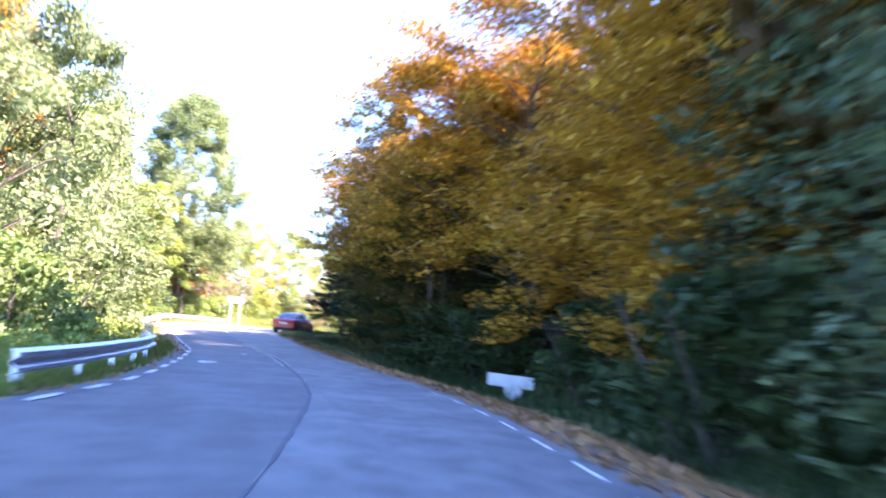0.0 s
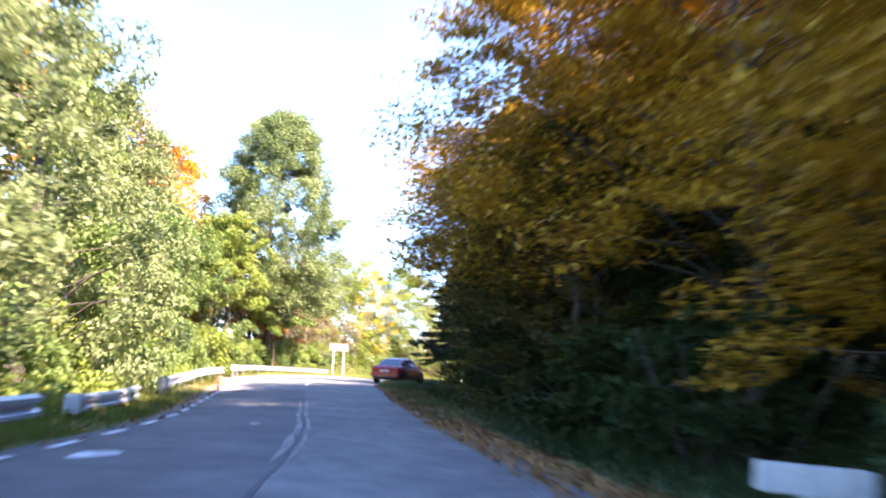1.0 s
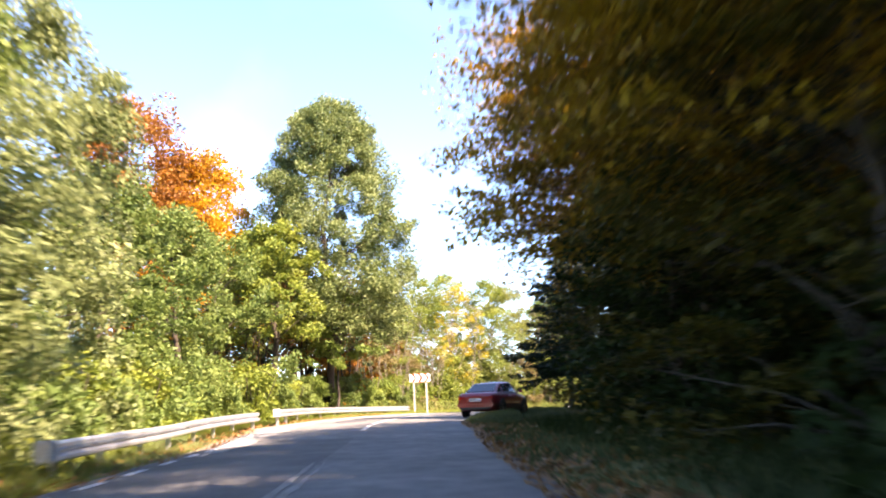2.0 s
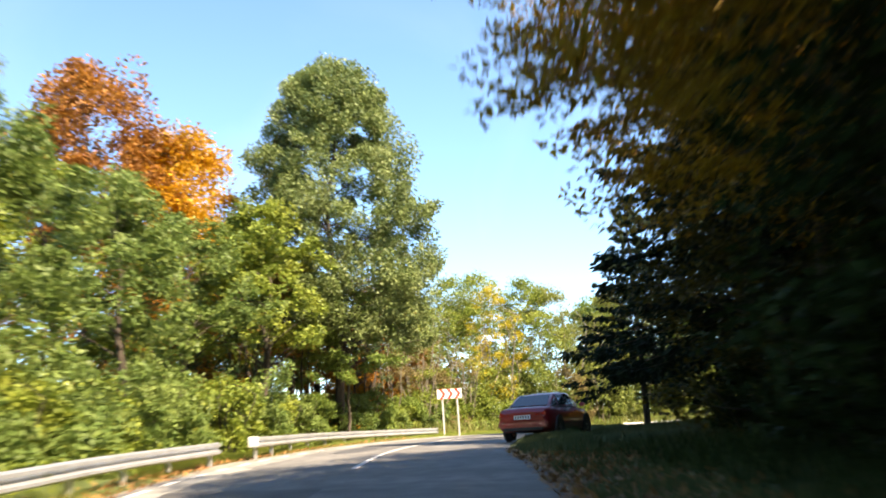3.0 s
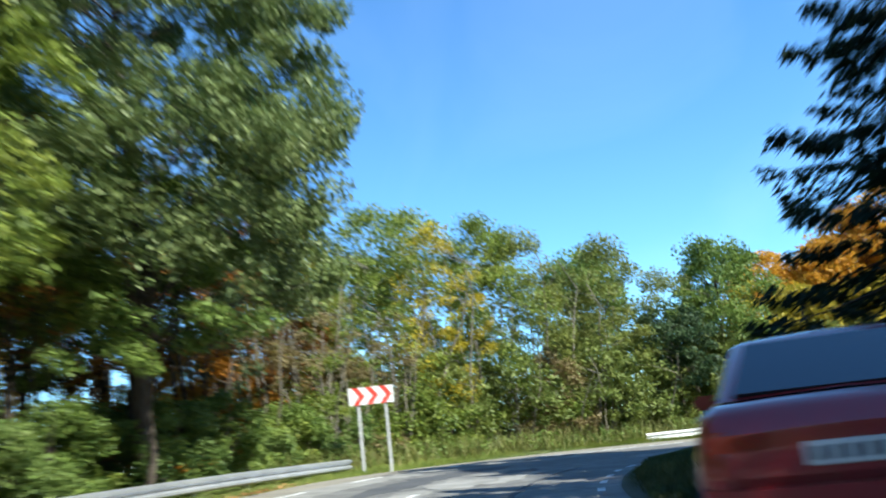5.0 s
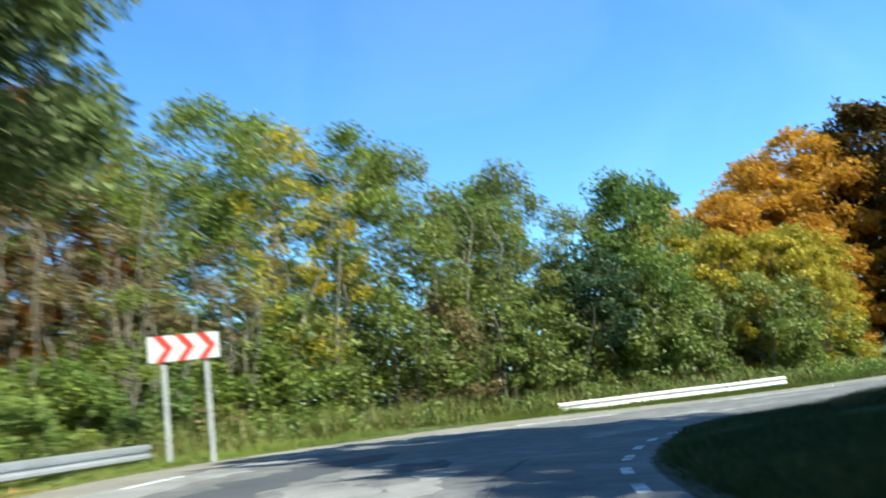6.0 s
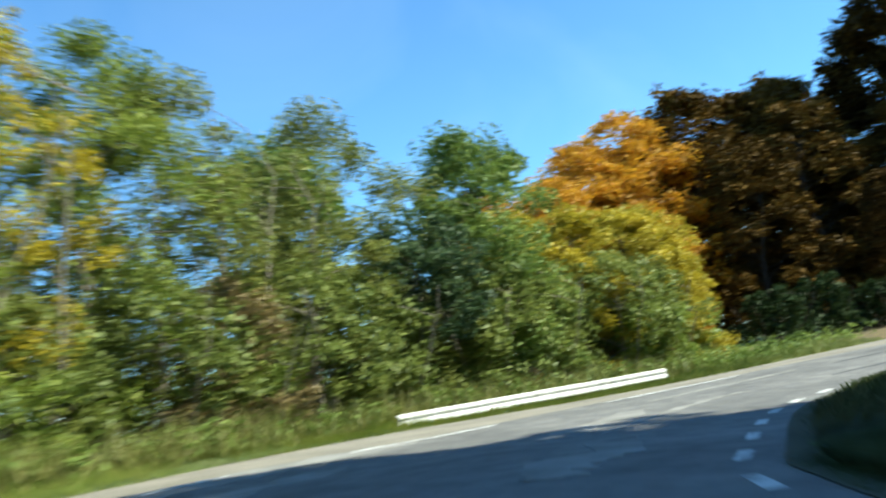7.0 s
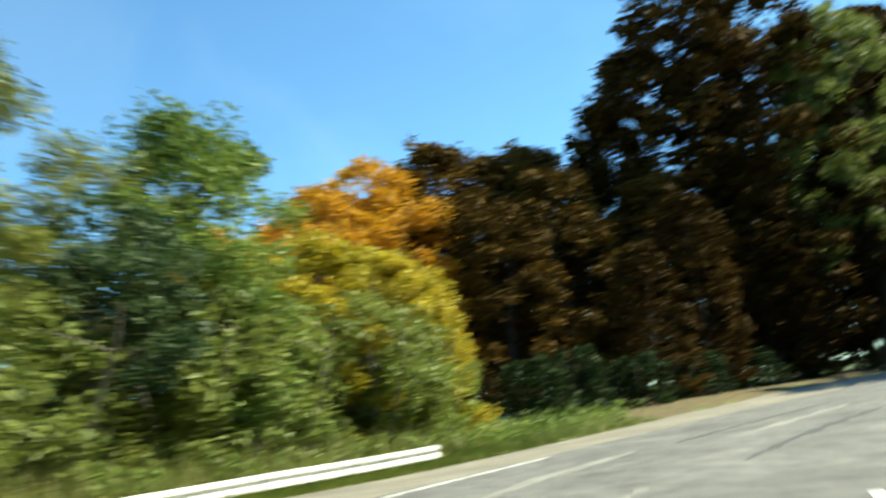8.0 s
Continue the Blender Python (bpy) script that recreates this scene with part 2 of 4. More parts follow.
def leaves(rng, pos, length, width=0.55, up=0.4, droop=0.0, along=None, tri=False):
    """One small blade at every place, folded or pointed. Verts and faces."""
    n = len(pos)
    d = rng.normal(size=(n, 3))
    d[:, 2] *= 0.6
    if along is not None:
        d = along + 0.45 * d
    d[:, 2] -= droop
    d /= np.linalg.norm(d, axis=1)[:, None]
    nrm = rng.normal(size=(n, 3)) * (1 - up) + np.array([0, 0, up * 1.6])
    s = np.cross(d, nrm)
    s /= np.linalg.norm(s, axis=1)[:, None] + 1e-9
    nn = np.cross(s, d)
    L = (length * rng.uniform(0.65, 1.35, n))[:, None]
    W = L * width / 2
    p = pos
    if tri:
        v = np.stack([p - s * W * 0.9, p + s * W * 0.9 + nn * L * 0.1, p + d * L], 1)
        return v.reshape(-1, 3), np.arange(3 * n).reshape(-1, 3)
    v = np.stack([p, p + d * L * 0.45 + s * W + nn * L * 0.07, p + d * L, p + d * L * 0.45 - s * W + nn * L * 0.07], 1)
    return v.reshape(-1, 3), np.arange(4 * n).reshape(-1, 4)


def smooth_line(pts, step):
    """Points along a smooth curve through pts, about step apart."""
    pts = [Vector(p) for p in pts]
    pts = [2 * pts[0] - pts[1]] + pts + [2 * pts[-1] - pts[-2]]
    out = []
    for a, b, c, d in zip(pts, pts[1:], pts[2:], pts[3:]):
        n = max(1, round((c - b).length / step))
        for i in range(n):
            t = i / n
            out.append(0.5 * (2 * b + (c - a) * t + (2 * a - 5 * b + 4 * c - d) * t * t + (3 * b - a - 3 * c + d) * t**3))
    out.append(pts[-2])
    return out


def paired(pts, n):
    """The same number of points between every two stations, so that two lines keep in step."""
    pts = [Vector(p) for p in pts]
    pts = [2 * pts[0] - pts[1]] + pts + [2 * pts[-1] - pts[-2]]
    out = []
    for a, b, c, d in zip(pts, pts[1:], pts[2:], pts[3:]):
        for i in range(n):
            t = i / n
            out.append(0.5 * (2 * b + (c - a) * t + (2 * a - 5 * b + 4 * c - d) * t * t + (3 * b - a - 3 * c + d) * t**3))
    out.append(pts[-2])
    return np.array(out)


# ---------------------------------------------------------------- the plan
# Heights of the road, along its middle and along the raised outside of the bend
HEIGHTS = np.array([
    (-0.3, -6, 0.42), (-0.9, 0, 0.35), (-1.4, 8, 0.24), (-2.3, 15, 0.15), (-4.3, 25, 0.1), (-6.5, 31.5, 0.1), (-9.5, 40, 0.13),
    (-12.6, 50, 0.2), (-14.5, 58, 0.28), (-15.4, 65, 0.3), (-15.2, 71, 0.25), (-14, 76, 0.15), (-12, 80, 0.03), (-9, 83.5, -0.08),
    (-5.5, 87, -0.18), (-1, 91, -0.25), (4, 95, -0.27), (10, 100, -0.27), (30, 104, -0.2),
    (-17.5, 52, 0.3), (-19, 58, 0.36)])
OUTSIDE = np.array([(-20, 66, 0.43), (-20, 73, 0.45), (-18.8, 79, 0.45), (-16, 85, 0.3), (-13, 90, 0.1), (-10.3, 93.5, -0.08), (-6, 96, -0.2), (-2, 97, -0.25)])
HEIGHTS = np.concatenate([HEIGHTS, OUTSIDE])
# Painted line outside, painted line inside, edge of the gravel outside, station by station
LINE_L = [(-3.2, -14), (-3.7, 0), (-4.3, 9), (-5.1, 15.5), (-7.4, 25.8), (-9.3, 31.6), (-12.2, 40), (-14.8, 47.5), (-16.5, 53), (-17.6, 58.5), (-18.3, 64),
          (-18.6, 70), (-17.9, 75.5), (-16.5, 79), (-14, 82.5), (-10.9, 85), (-6.6, 88.7), (-1.7, 91.8), (5, 95), (14, 98.5), (30, 104), (60, 113)]
LINE_R = [(2.7, -14), (1.95, 0), (1.15, 8.7), (0.2, 15), (-2, 23.5), (-3.9, 30), (-6.4, 39), (-8.2, 46), (-9.9, 52), (-11, 57), (-11.8, 62),
          (-12.2, 66.5), (-12.0, 70.5), (-11.62, 72.62), (-10.96, 74.9), (-10.2, 76.5), (-6.95, 81.0), (-2.1, 84.6), (5, 88), (15, 91.5), (31, 97), (61, 106)]
EDGE_L = [(-3.55, -14), (-4.05, 0), (-4.65, 9.1), (-5.45, 15.6), (-7.75, 25.9), (-9.7, 31.8), (-12.75, 40.3), (-15.6, 48), (-17.9, 53.3), (-19.1, 58.8), (-20, 64.2),
          (-20.5, 70.4), (-19.95, 76.6), (-18.15, 80.65), (-15.2, 84.8), (-11.6, 89.3), (-6.9, 92.5), (-1.7, 95.0), (5, 98.4), (14, 102.6), (30, 109), (60, 118)]
STEPS = 10
PL, PR, PE = paired(LINE_L, STEPS), paired(LINE_R, STEPS), paired(EDGE_L, STEPS)


def road_z(x, y):
    x, y = np.asarray(x, float), np.asarray(y, float)
    d = (HEIGHTS[:, 0] - x[..., None]) ** 2 + (HEIGHTS[:, 1] - y[..., None]) ** 2
    w = np.exp(-(d - d.min(-1, keepdims=True)) / 24.5)
    return (w * HEIGHTS[:, 2]).sum(-1) / w.sum(-1)


def signed(x, y, line):
    """Distance from a line; above 0 on the left of its way."""
    x, y = np.asarray(x, float), np.asarray(y, float)
    p = np.stack([x, y], -1)[..., None, :]
    a, b = line[:-1], line[1:]
    ab = b - a
    t = np.clip(((p - a) * ab).sum(-1) / (ab * ab).sum(-1), 0, 1)
    q = p - (a + t[..., None] * ab)
    d = np.hypot(q[..., 0], q[..., 1])
    k = d.argmin(-1)
    near = np.take_along_axis(d, k[..., None], -1)[..., 0]
    u = np.take_along_axis(q, k[..., None, None], -2)[..., 0, :]
    v = ab[k]
    return near * np.sign(v[..., 0] * u[..., 1] - v[..., 1] * u[..., 0])


def ground_z(x, y):
    x, y = np.asarray(x, float), np.asarray(y, float)
    dl, dr = signed(x, y, PE[::3]), -signed(x, y, PR[::3])
    z = road_z(x, y) - 0.03
    valley = np.clip((y + 25) / 20, 0, 1) * np.clip((4 - x) / 14, 0, 1)
    z = z - valley * np.clip(0.42 * (dl - 3.0), 0, 16) * (dl > 0)
    z = z + np.where(dl > 0, 0.06 * np.clip(dl - 0.4, 0, 1.6), 0)
    z = z + np.where(dr > 0, 0.015 * np.clip(dr - 0.5, 0, 9) + 0.16 * np.clip(dr - 10, 0, 60), 0)
    ditch = np.clip((dr - 0.7) / 1.2, 0, 1) * np.clip((6.5 - dr) / 2.5, 0, 1) * np.clip((36 - y) / 6, 0, 1)
    z = z - 0.38 * ditch
    inside = (dl < 0.15) & (dr < 0.5)
    z = np.where(inside, z - 0.07, z)
    z = z + 0.05 * np.where(inside, 0, np.sin(x * 1.7 + 0.6 * y) * np.cos(y * 1.3 - 0.4 * x))
    return z


def gz(x, y):
    return float(ground_z(np.array([x]), np.array([y]))[0])


# ---------------------------------------------------------------- ground and road
def axis(lo, hi, step, far):
    mid = np.arange(lo, hi + step, step)
    out = np.geomspace(3, far, 22)
    return np.concatenate([lo - out[::-1], mid, hi + out])


def build_ground():
    gx, gy = axis(-60, 75, 1.4, 1800), axis(-30, 140, 1.4, 1800)
    X, Y = np.meshgrid(gx, gy, indexing="ij")
    Z = np.concatenate([ground_z(X[i : i + 12], Y[i : i + 12]) for i in range(0, len(gx), 12)])
    nx, ny = X.shape
    i, j = np.meshgrid(np.arange(nx - 1), np.arange(ny - 1), indexing="ij")
    q = np.stack([i * ny + j, (i + 1) * ny + j, (i + 1) * ny + j + 1, i * ny + j + 1], -1).reshape(-1, 4)
    ob = new("ground", mesh_np("ground", np.stack([X, Y, Z], -1).reshape(-1, 3), q, M_EARTH, True))
    tagged(ob, "grassy earth with leaf litter, falling away to a valley", "ground", kind="structure")


build_ground()


def strip(a, b, lift_a, lift_b, cols, thick):
    """A slab between two lines, with skirts down to the ground."""
    t = np.linspace(0, 1, cols)
    P = a[:, None] * (1 - t)[None, :, None] + b[:, None] * t[None, :, None]
    Z = road_z(P[..., 0], P[..., 1]) + (lift_a * (1 - t) + lift_b * t)[None]
    V = np.concatenate([P, Z[..., None]], -1)
    V = np.concatenate([V[:, :1] - [0, 0, thick], V, V[:, -1:] - [0, 0, thick]], 1)
    n, m = V.shape[:2]
    i, j = np.meshgrid(np.arange(n - 1), np.arange(m - 1), indexing="ij")
    q = np.stack([i * m + j, i * m + j + 1, (i + 1) * m + j + 1, (i + 1) * m + j], -1).reshape(-1, 4)
    return V.reshape(-1, 3), q


def beside(line, off):
    """The line moved to its left by off metres."""
    t = np.gradient(line, axis=0)
    t /= np.linalg.norm(t, axis=1)[:, None]
    return line + off * np.stack([-t[:, 1], t[:, 0]], -1)


road = thing("road", "worn grey two-lane asphalt road bending right through woods", "road", kind="structure")
MID = 0.47 * PL + 0.53 * PR
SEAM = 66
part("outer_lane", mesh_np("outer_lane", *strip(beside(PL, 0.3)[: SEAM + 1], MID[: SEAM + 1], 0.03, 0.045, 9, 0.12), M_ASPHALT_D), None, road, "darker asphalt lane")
part("outer_lane", mesh_np("outer_lane", *strip(beside(PL, 0.3)[SEAM:], MID[SEAM:], 0.03, 0.045, 9, 0.12), M_ASPHALT), None, road, "pale worn asphalt lane")
RIM = np.interp(np.arange(len(PR)), [40, 80], [0.65, 0.3])[:, None]
part("inner_lane", mesh_np("inner_lane", *strip(MID, beside(PR, -RIM), 0.045, 0.0, 9, 0.12), M_ASPHALT), None, road, "pale worn asphalt lane")
part("gravel_shoulder", mesh_np("gravel_shoulder", *strip(beside(PE, 0.25), beside(PL, 0.2), -0.03, 0.02, 7, 0.1), M_GRAVEL), None, road, "pale gravel shoulder")


def earth_shoulder():
    """The leafy edge inside the bend, from the asphalt down to the ground."""
    a, b = beside(PR, 0.02 - RIM), beside(PR, -1.9)
    t = np.linspace(0, 1, 6)
    P = a[:, None] * (1 - t)[None, :, None] + b[:, None] * t[None, :, None]
    za, zb = road_z(a[:, 0], a[:, 1]) + 0.008, ground_z(b[:, 0], b[:, 1]) - 0.05
    Z = za[:, None] * (1 - t)[None] + zb[:, None] * t[None] + 0.03 * np.sin(P[..., 0] * 2.3 + P[..., 1] * 1.9) * t[None]
    V = np.concatenate([P, Z[..., None]], -1)
    n, m = V.shape[:2]
    i, j = np.meshgrid(np.arange(n - 1), np.arange(m - 1), indexing="ij")
    q = np.stack([i * m + j, i * m + j + 1, (i + 1) * m + j + 1, (i + 1) * m + j], -1).reshape(-1, 4)
    cut = 78 * (m - 1)
    part("earth_shoulder", mesh_np("earth_shoulder", V.reshape(-1, 3), q[:cut], M_DUFF, True), None, road, "earth shoulder strewn with leaves")
    part("earth_shoulder", mesh_np("earth_shoulder", V.reshape(-1, 3), q[cut:], M_SOIL, True), None, road, "dark grassy earth shoulder")


earth_shoulder()


def wood_floor():
    """Leaf-strewn bare earth under the edge of the beech wood."""
    line = PE[183:]
    t = np.linspace(0, 1, 12)
    P = beside(line, 0.1)[:, None] * (1 - t)[None, :, None] + beside(line, 16.0)[:, None] * t[None, :, None]
    Z = np.maximum(ground_z(P[..., 0], P[..., 1]), road_z(P[..., 0], P[..., 1]) - 0.06) + 0.05
    Z[:, 0] -= 0.06
    V = np.concatenate([P, Z[..., None]], -1)
    n, m = V.shape[:2]
    i, j = np.meshgrid(np.arange(n - 1), np.arange(m - 1), indexing="ij")
    q = np.stack([i * m + j, i * m + j + 1, (i + 1) * m + j + 1, (i + 1) * m + j], -1).reshape(-1, 4)[:, ::-1]
    part("wood_floor", mesh_np("wood_floor", V.reshape(-1, 3), q, M_DUFF, True), None, road, "bare earth strewn with brown beech leaves")


wood_floor()


def mend(name, k0, k1, u0, u1, mat, seed, label):
    """A thin layer of other asphalt on the road with ragged edges: stations k0 to k1, u from the outer line (0) to the inner (1)."""
    rng = np.random.default_rng(seed)
    n, m = max(6, int((k1 - k0) * 2.5)), 6
    k = np.linspace(k0, k1, n)
    idx = np.arange(len(PL))
    L = np.stack([np.interp(k, idx, PL[:, c]) for c in (0, 1)], -1)
    R = np.stack([np.interp(k, idx, PR[:, c]) for c in (0, 1)], -1)
    wave = np.convolve(rng.normal(size=n + 2), [0.25, 0.5, 0.25], "valid"), np.convolve(rng.normal(size=n + 2), [0.25, 0.5, 0.25], "valid")
    amp = min(0.025, 0.3 * (u1 - u0))
    jag = amp * wave[0], amp * wave[1]
    taper = 0.5 * (u1 - u0) * np.clip(1 - 4 * np.minimum(np.linspace(0, 1, n), np.linspace(1, 0, n)), 0, 1) ** 2
    ua, ub = u0 + jag[0] + taper, u1 + jag[1] - taper
    t = np.linspace(0, 1, m)
    u = ua[:, None] * (1 - t)[None] + ub[:, None] * t[None]
    P = L[:, None] * (1 - u[..., None]) + R[:, None] * u[..., None]
    lift = 0.045 - np.where(u < 0.53, 0.015 * (0.53 - u) / 0.58, 0.045 * (u - 0.53) / 0.53) + 0.005
    V = np.concatenate([P, (road_z(P[..., 0], P[..., 1]) + lift)[..., None]], -1)
    V = np.concatenate([V[:, :1] - [0, 0, 0.02], V, V[:, -1:] - [0, 0, 0.02]], 1)
    m += 2
    i, j = np.meshgrid(np.arange(n - 1), np.arange(m - 1), indexing="ij")
    q = np.stack([i * m + j, i * m + j + 1, (i + 1) * m + j + 1, (i + 1) * m + j], -1).reshape(-1, 4)
    part(name, mesh_np(name, V.reshape(-1, 3), q, mat), None, road, label)


mend("asphalt_patch", 109, 131, 0.26, 0.42, M_PATCH, 1, "dark mended strip of asphalt")
mend("asphalt_patch", 86, 97, 0.18, 0.36, M_PATCH, 2, "dark mended strip of asphalt")
mend("asphalt_patch", 121, 127, 0.56, 0.66, M_PATCH, 9, "dark mended strip of asphalt")
for k, (k0, k1, u0, u1) in enumerate([(168, 182, 0.74, 0.77), (173, 186, 0.36, 0.385)]):
    mend("asphalt_patch", k0, k1, u0, u1, M_PATCH, 90 + k, "dark mended strip of asphalt")
for k, (k0, k1, u0, u1) in enumerate([(106, 112, 0.45, 0.58), (112, 118, 0.47, 0.64), (114, 123, 0.64, 0.72), (119, 124, 0.5, 0.57), (96, 104, 0.62, 0.75), (135, 142, 0.2, 0.3), (150, 158, 0.45, 0.55), (160, 171, 0.3, 0.34), (152, 163, 0.62, 0.66), (140, 152, 0.7, 0.8), (174, 184, 0.52, 0.57)]):
    mend("worn_patch", k0, k1, u0, u1, M_PALE, 20 + k, "pale worn patch of asphalt")
for k, (k0, k1, u) in enumerate([(100, 128, 0.8), (88, 108, 0.44)]):
    mend("tar_seam", k0, k1, u, u + 0.012, M_PATCH, 50 + k, "thin dark tar-filled crack")
mend("tar_seam", 14, 50, 0.527, 0.537, M_PATCH, 60, "dark joint between the lanes")
for k, (u0, u1) in enumerate([(0.503, 0.525), (0.539, 0.556)]):
    mend("worn_patch", 36, 56, u0, u1, M_PALE, 62 + k, "pale worn band beside the joint")
for k, (k0, k1, u0, u1) in enumerate([(58, 92, -0.035, 0.1), (90, 128, -0.035, 0.14), (126, 150, -0.03, 0.1)]):
    mend("dusty_margin", k0, k1, u0, u1, M_PALE, 70 + k, "pale dusty margin of the asphalt")


# ---------------------------------------------------------------- trees
def crown_clumps(rng, n, h0, h1, r, shape):
    """Places of leaf clumps through a crown from h0 to h1, most of them near its outside."""
    out = []
    lobes = [(rng.uniform(0, 6.28), rng.uniform(0.1, 0.9), rng.uniform(0.15, 0.4)) for _ in range(7)]
    while len(out) < n:
        t, a = rng.uniform(0.02, 1.0), rng.uniform(0, 2 * np.pi)
        if shape == "dome":
            w = math.sqrt(max(0.0, 1 - (t * 1.15 - 0.32) ** 2 / 0.72)) if t * 1.15 - 0.32 < 0.84 else 0.12
        elif shape == "column":
            w = min(1.0, 0.55 + t * 1.6) * (1 - t**3.5) ** 0.6 + 0.05
        else:
            w = (1 - t) ** 0.8 + 0.08
        k = 1 + sum(g * math.cos(a - p) * math.exp(-((t - q) ** 2) / 0.05) for p, q, g in lobes)
        k = min(max(k, 0.78), 1.1)
        rad = r * w * k * rng.uniform(0.25, 1.0) ** 0.45
        out.append((rad * math.cos(a), rad * math.sin(a), h0 + (h1 - h0) * t))
    return np.array(out)


def make_tree(label, category, leaf, bark, h, r, base, clumps, per, size, seed, shape="dome", flat=0.5, spread=0.75, droop=0.15, lean=0.0, limbs=3, trunk_r=None, stems=1, group="", up=0.4, width=0.55, fine=1.0):
    """A tree of one or more tapered stems, limbs and a crown of many single leaves. Returns the thing, at the origin."""
    rng = np.random.default_rng(seed)
    tree = thing("tree" if category == "tree" else "bush", label, category, group)
    R = trunk_r or 0.018 * h + 0.04
    C = crown_clumps(rng, clumps, base, h, r, shape)
    lines, limb_lines = [], []
    tops = []
    for s in range(stems):
        off = rng.normal(size=2) * (0.0 if stems == 1 else 0.35 * r)
        foot = np.array([*(off * 0.35), -0.5])
        tip = np.array([off[0] * 1.6 + lean * h, off[1] * 1.6, h * rng.uniform(0.74, 0.86)])
        k = 9
        tt = np.linspace(0, 1, k)
        pts = foot + (tip - foot) * tt[:, None]
        pts[1:-1, :2] += np.cumsum(rng.normal(size=(k - 2, 2)) * 0.012 * h, 0)
        rad = R / math.sqrt(stems) * (1 - tt * 0.88) + 0.012
        rad[0] *= 1.35
        lines.append((pts, rad))
        tops.append(pts)
    C[:, 0] += lean * C[:, 2]
    for c in C[::limbs]:
        stem = tops[rng.integers(len(tops))]
        zs = stem[:, 2]
        z0 = np.clip(c[2] - np.hypot(c[0], c[1]) * rng.uniform(0.35, 0.8), base * 0.75, zs[-1])
        root = np.array([np.interp(z0, zs, stem[:, 0]), np.interp(z0, zs, stem[:, 1]), z0])
        mid = (root + c) / 2 + rng.normal(size=3) * 0.06 * r + [0, 0, 0.08 * r]
        q = np.array([root, (root + mid) / 2 + [0, 0, 0.03], mid, (mid + c) / 2, c])
        r0 = min(0.05, R * 0.16 * (1 - z0 / (h * 1.2)) + 0.008)
        limb_lines.append((q, np.array([1, 0.8, 0.6, 0.4, 0.15]) * r0))
    v, q = tubes(lines, 8)
    v2, q2 = tubes(limb_lines, 4)
    part("trunk", mesh_np("trunk", np.concatenate([v, v2]), np.concatenate([q, q2 + len(v)]), bark, True), None, tree)
    per, size = int(per * 1.7 * fine), 0.8 * size / math.sqrt(fine)
    n = clumps * per
    which = np.repeat(np.arange(clumps), per)
    rr = ((0.82 if flat > 0.4 else 1.0) * spread * rng.uniform(0.6, 1.3, clumps))[which][:, None]
    g = rng.normal(size=(n, 3)) * 0.52
    g *= np.minimum(1, 0.85 / (np.linalg.norm(g, axis=1)[:, None] + 1e-9)) ** 0.8
    tilt = rng.normal(size=(clumps, 2))[which] * 0.28
    g[:, 2] = g[:, 2] * flat + (g[:, :2] * tilt).sum(1)
    pos = C[which] + g * rr
    pos[:, 2] = np.maximum(pos[:, 2], 0.05)
    v, q = leaves(rng, pos, size, width, up, droop, None, True)
    part("crown", mesh_np("crown", v, q, leaf), None, tree)
    return tree


def make_spruce(label, h, r, base, seed, group="", tufts=13, bough_gap=0.42, power=0.95, needle=0.29):
    """A conifer: straight trunk, whorls of boughs that sag and turn up at the tips, each hung with tufts of needles."""
    rng = np.random.default_rng(seed)
    tree = thing("tree", label, "tree", group)
    tt = np.linspace(0, 1, 8)
    trunk = (np.stack([rng.normal(size=8) * 0.03, rng.normal(size=8) * 0.03, -0.4 + (h + 0.3) * tt], -1), 0.013 * h * (1 - 0.93 * tt) + 0.012)
    boughs, pos, way = [], [], []
    z = base
    while z < h * 0.985:
        t = (z - base) / (h - base)
        reach = r * (1 - t) ** power + 0.06
        n = rng.integers(5, 8)
        a0 = rng.uniform(0, 6.28)
        for k in range(n):
            a = a0 + k * 6.283 / n + rng.normal() * 0.2
            L = reach * rng.uniform(0.55, 1.18)
            u = np.linspace(0, 1, 7)
            prof = L * (0.75 * t * u - (0.5 - 0.25 * t) * u**1.4 + 0.24 * u**3)
            p = np.stack([np.cos(a) * L * u, np.sin(a) * L * u, z + prof], -1)
            boughs.append((p, 0.018 * (1 - u * 0.85) * (0.35 + L / 3)))
            m = int(tufts * L) + 5
            uu = rng.uniform(0.1, 1.0, m) ** 0.75
            side = rng.normal(size=m) * 0.24 * L * (1.08 - uu)
            q = np.stack([np.interp(uu, u, p[:, i]) for i in range(3)], -1)
            q[:, 0] -= np.sin(a) * side
            q[:, 1] += np.cos(a) * side
            q[:, 2] -= np.abs(side) * 0.35
            w = np.array([np.cos(a), np.sin(a), -0.1])[None] + 0.9 * np.sign(side)[:, None] * np.array([-np.sin(a), np.cos(a), 0])[None]
            for _ in range(4):
                pos.append(q + rng.normal(size=q.shape) * [0.06, 0.06, 0.05])
                way.append(w + [0, 0, -rng.uniform(0.0, 0.9)])
        z += bough_gap * rng.uniform(0.7, 1.25)
    v, q = tubes([trunk], 8)
    v2, q2 = tubes(boughs, 4)
    part("trunk", mesh_np("trunk", np.concatenate([v, v2]), np.concatenate([q, q2 + len(v)]), M_BARK, True), None, tree)
    v, q = leaves(rng, np.concatenate(pos), needle, 0.34, 0.3, 0.2, np.concatenate(way))
    part("crown", mesh_np("crown", v, q, M_NEEDLE), None, tree)
    return tree


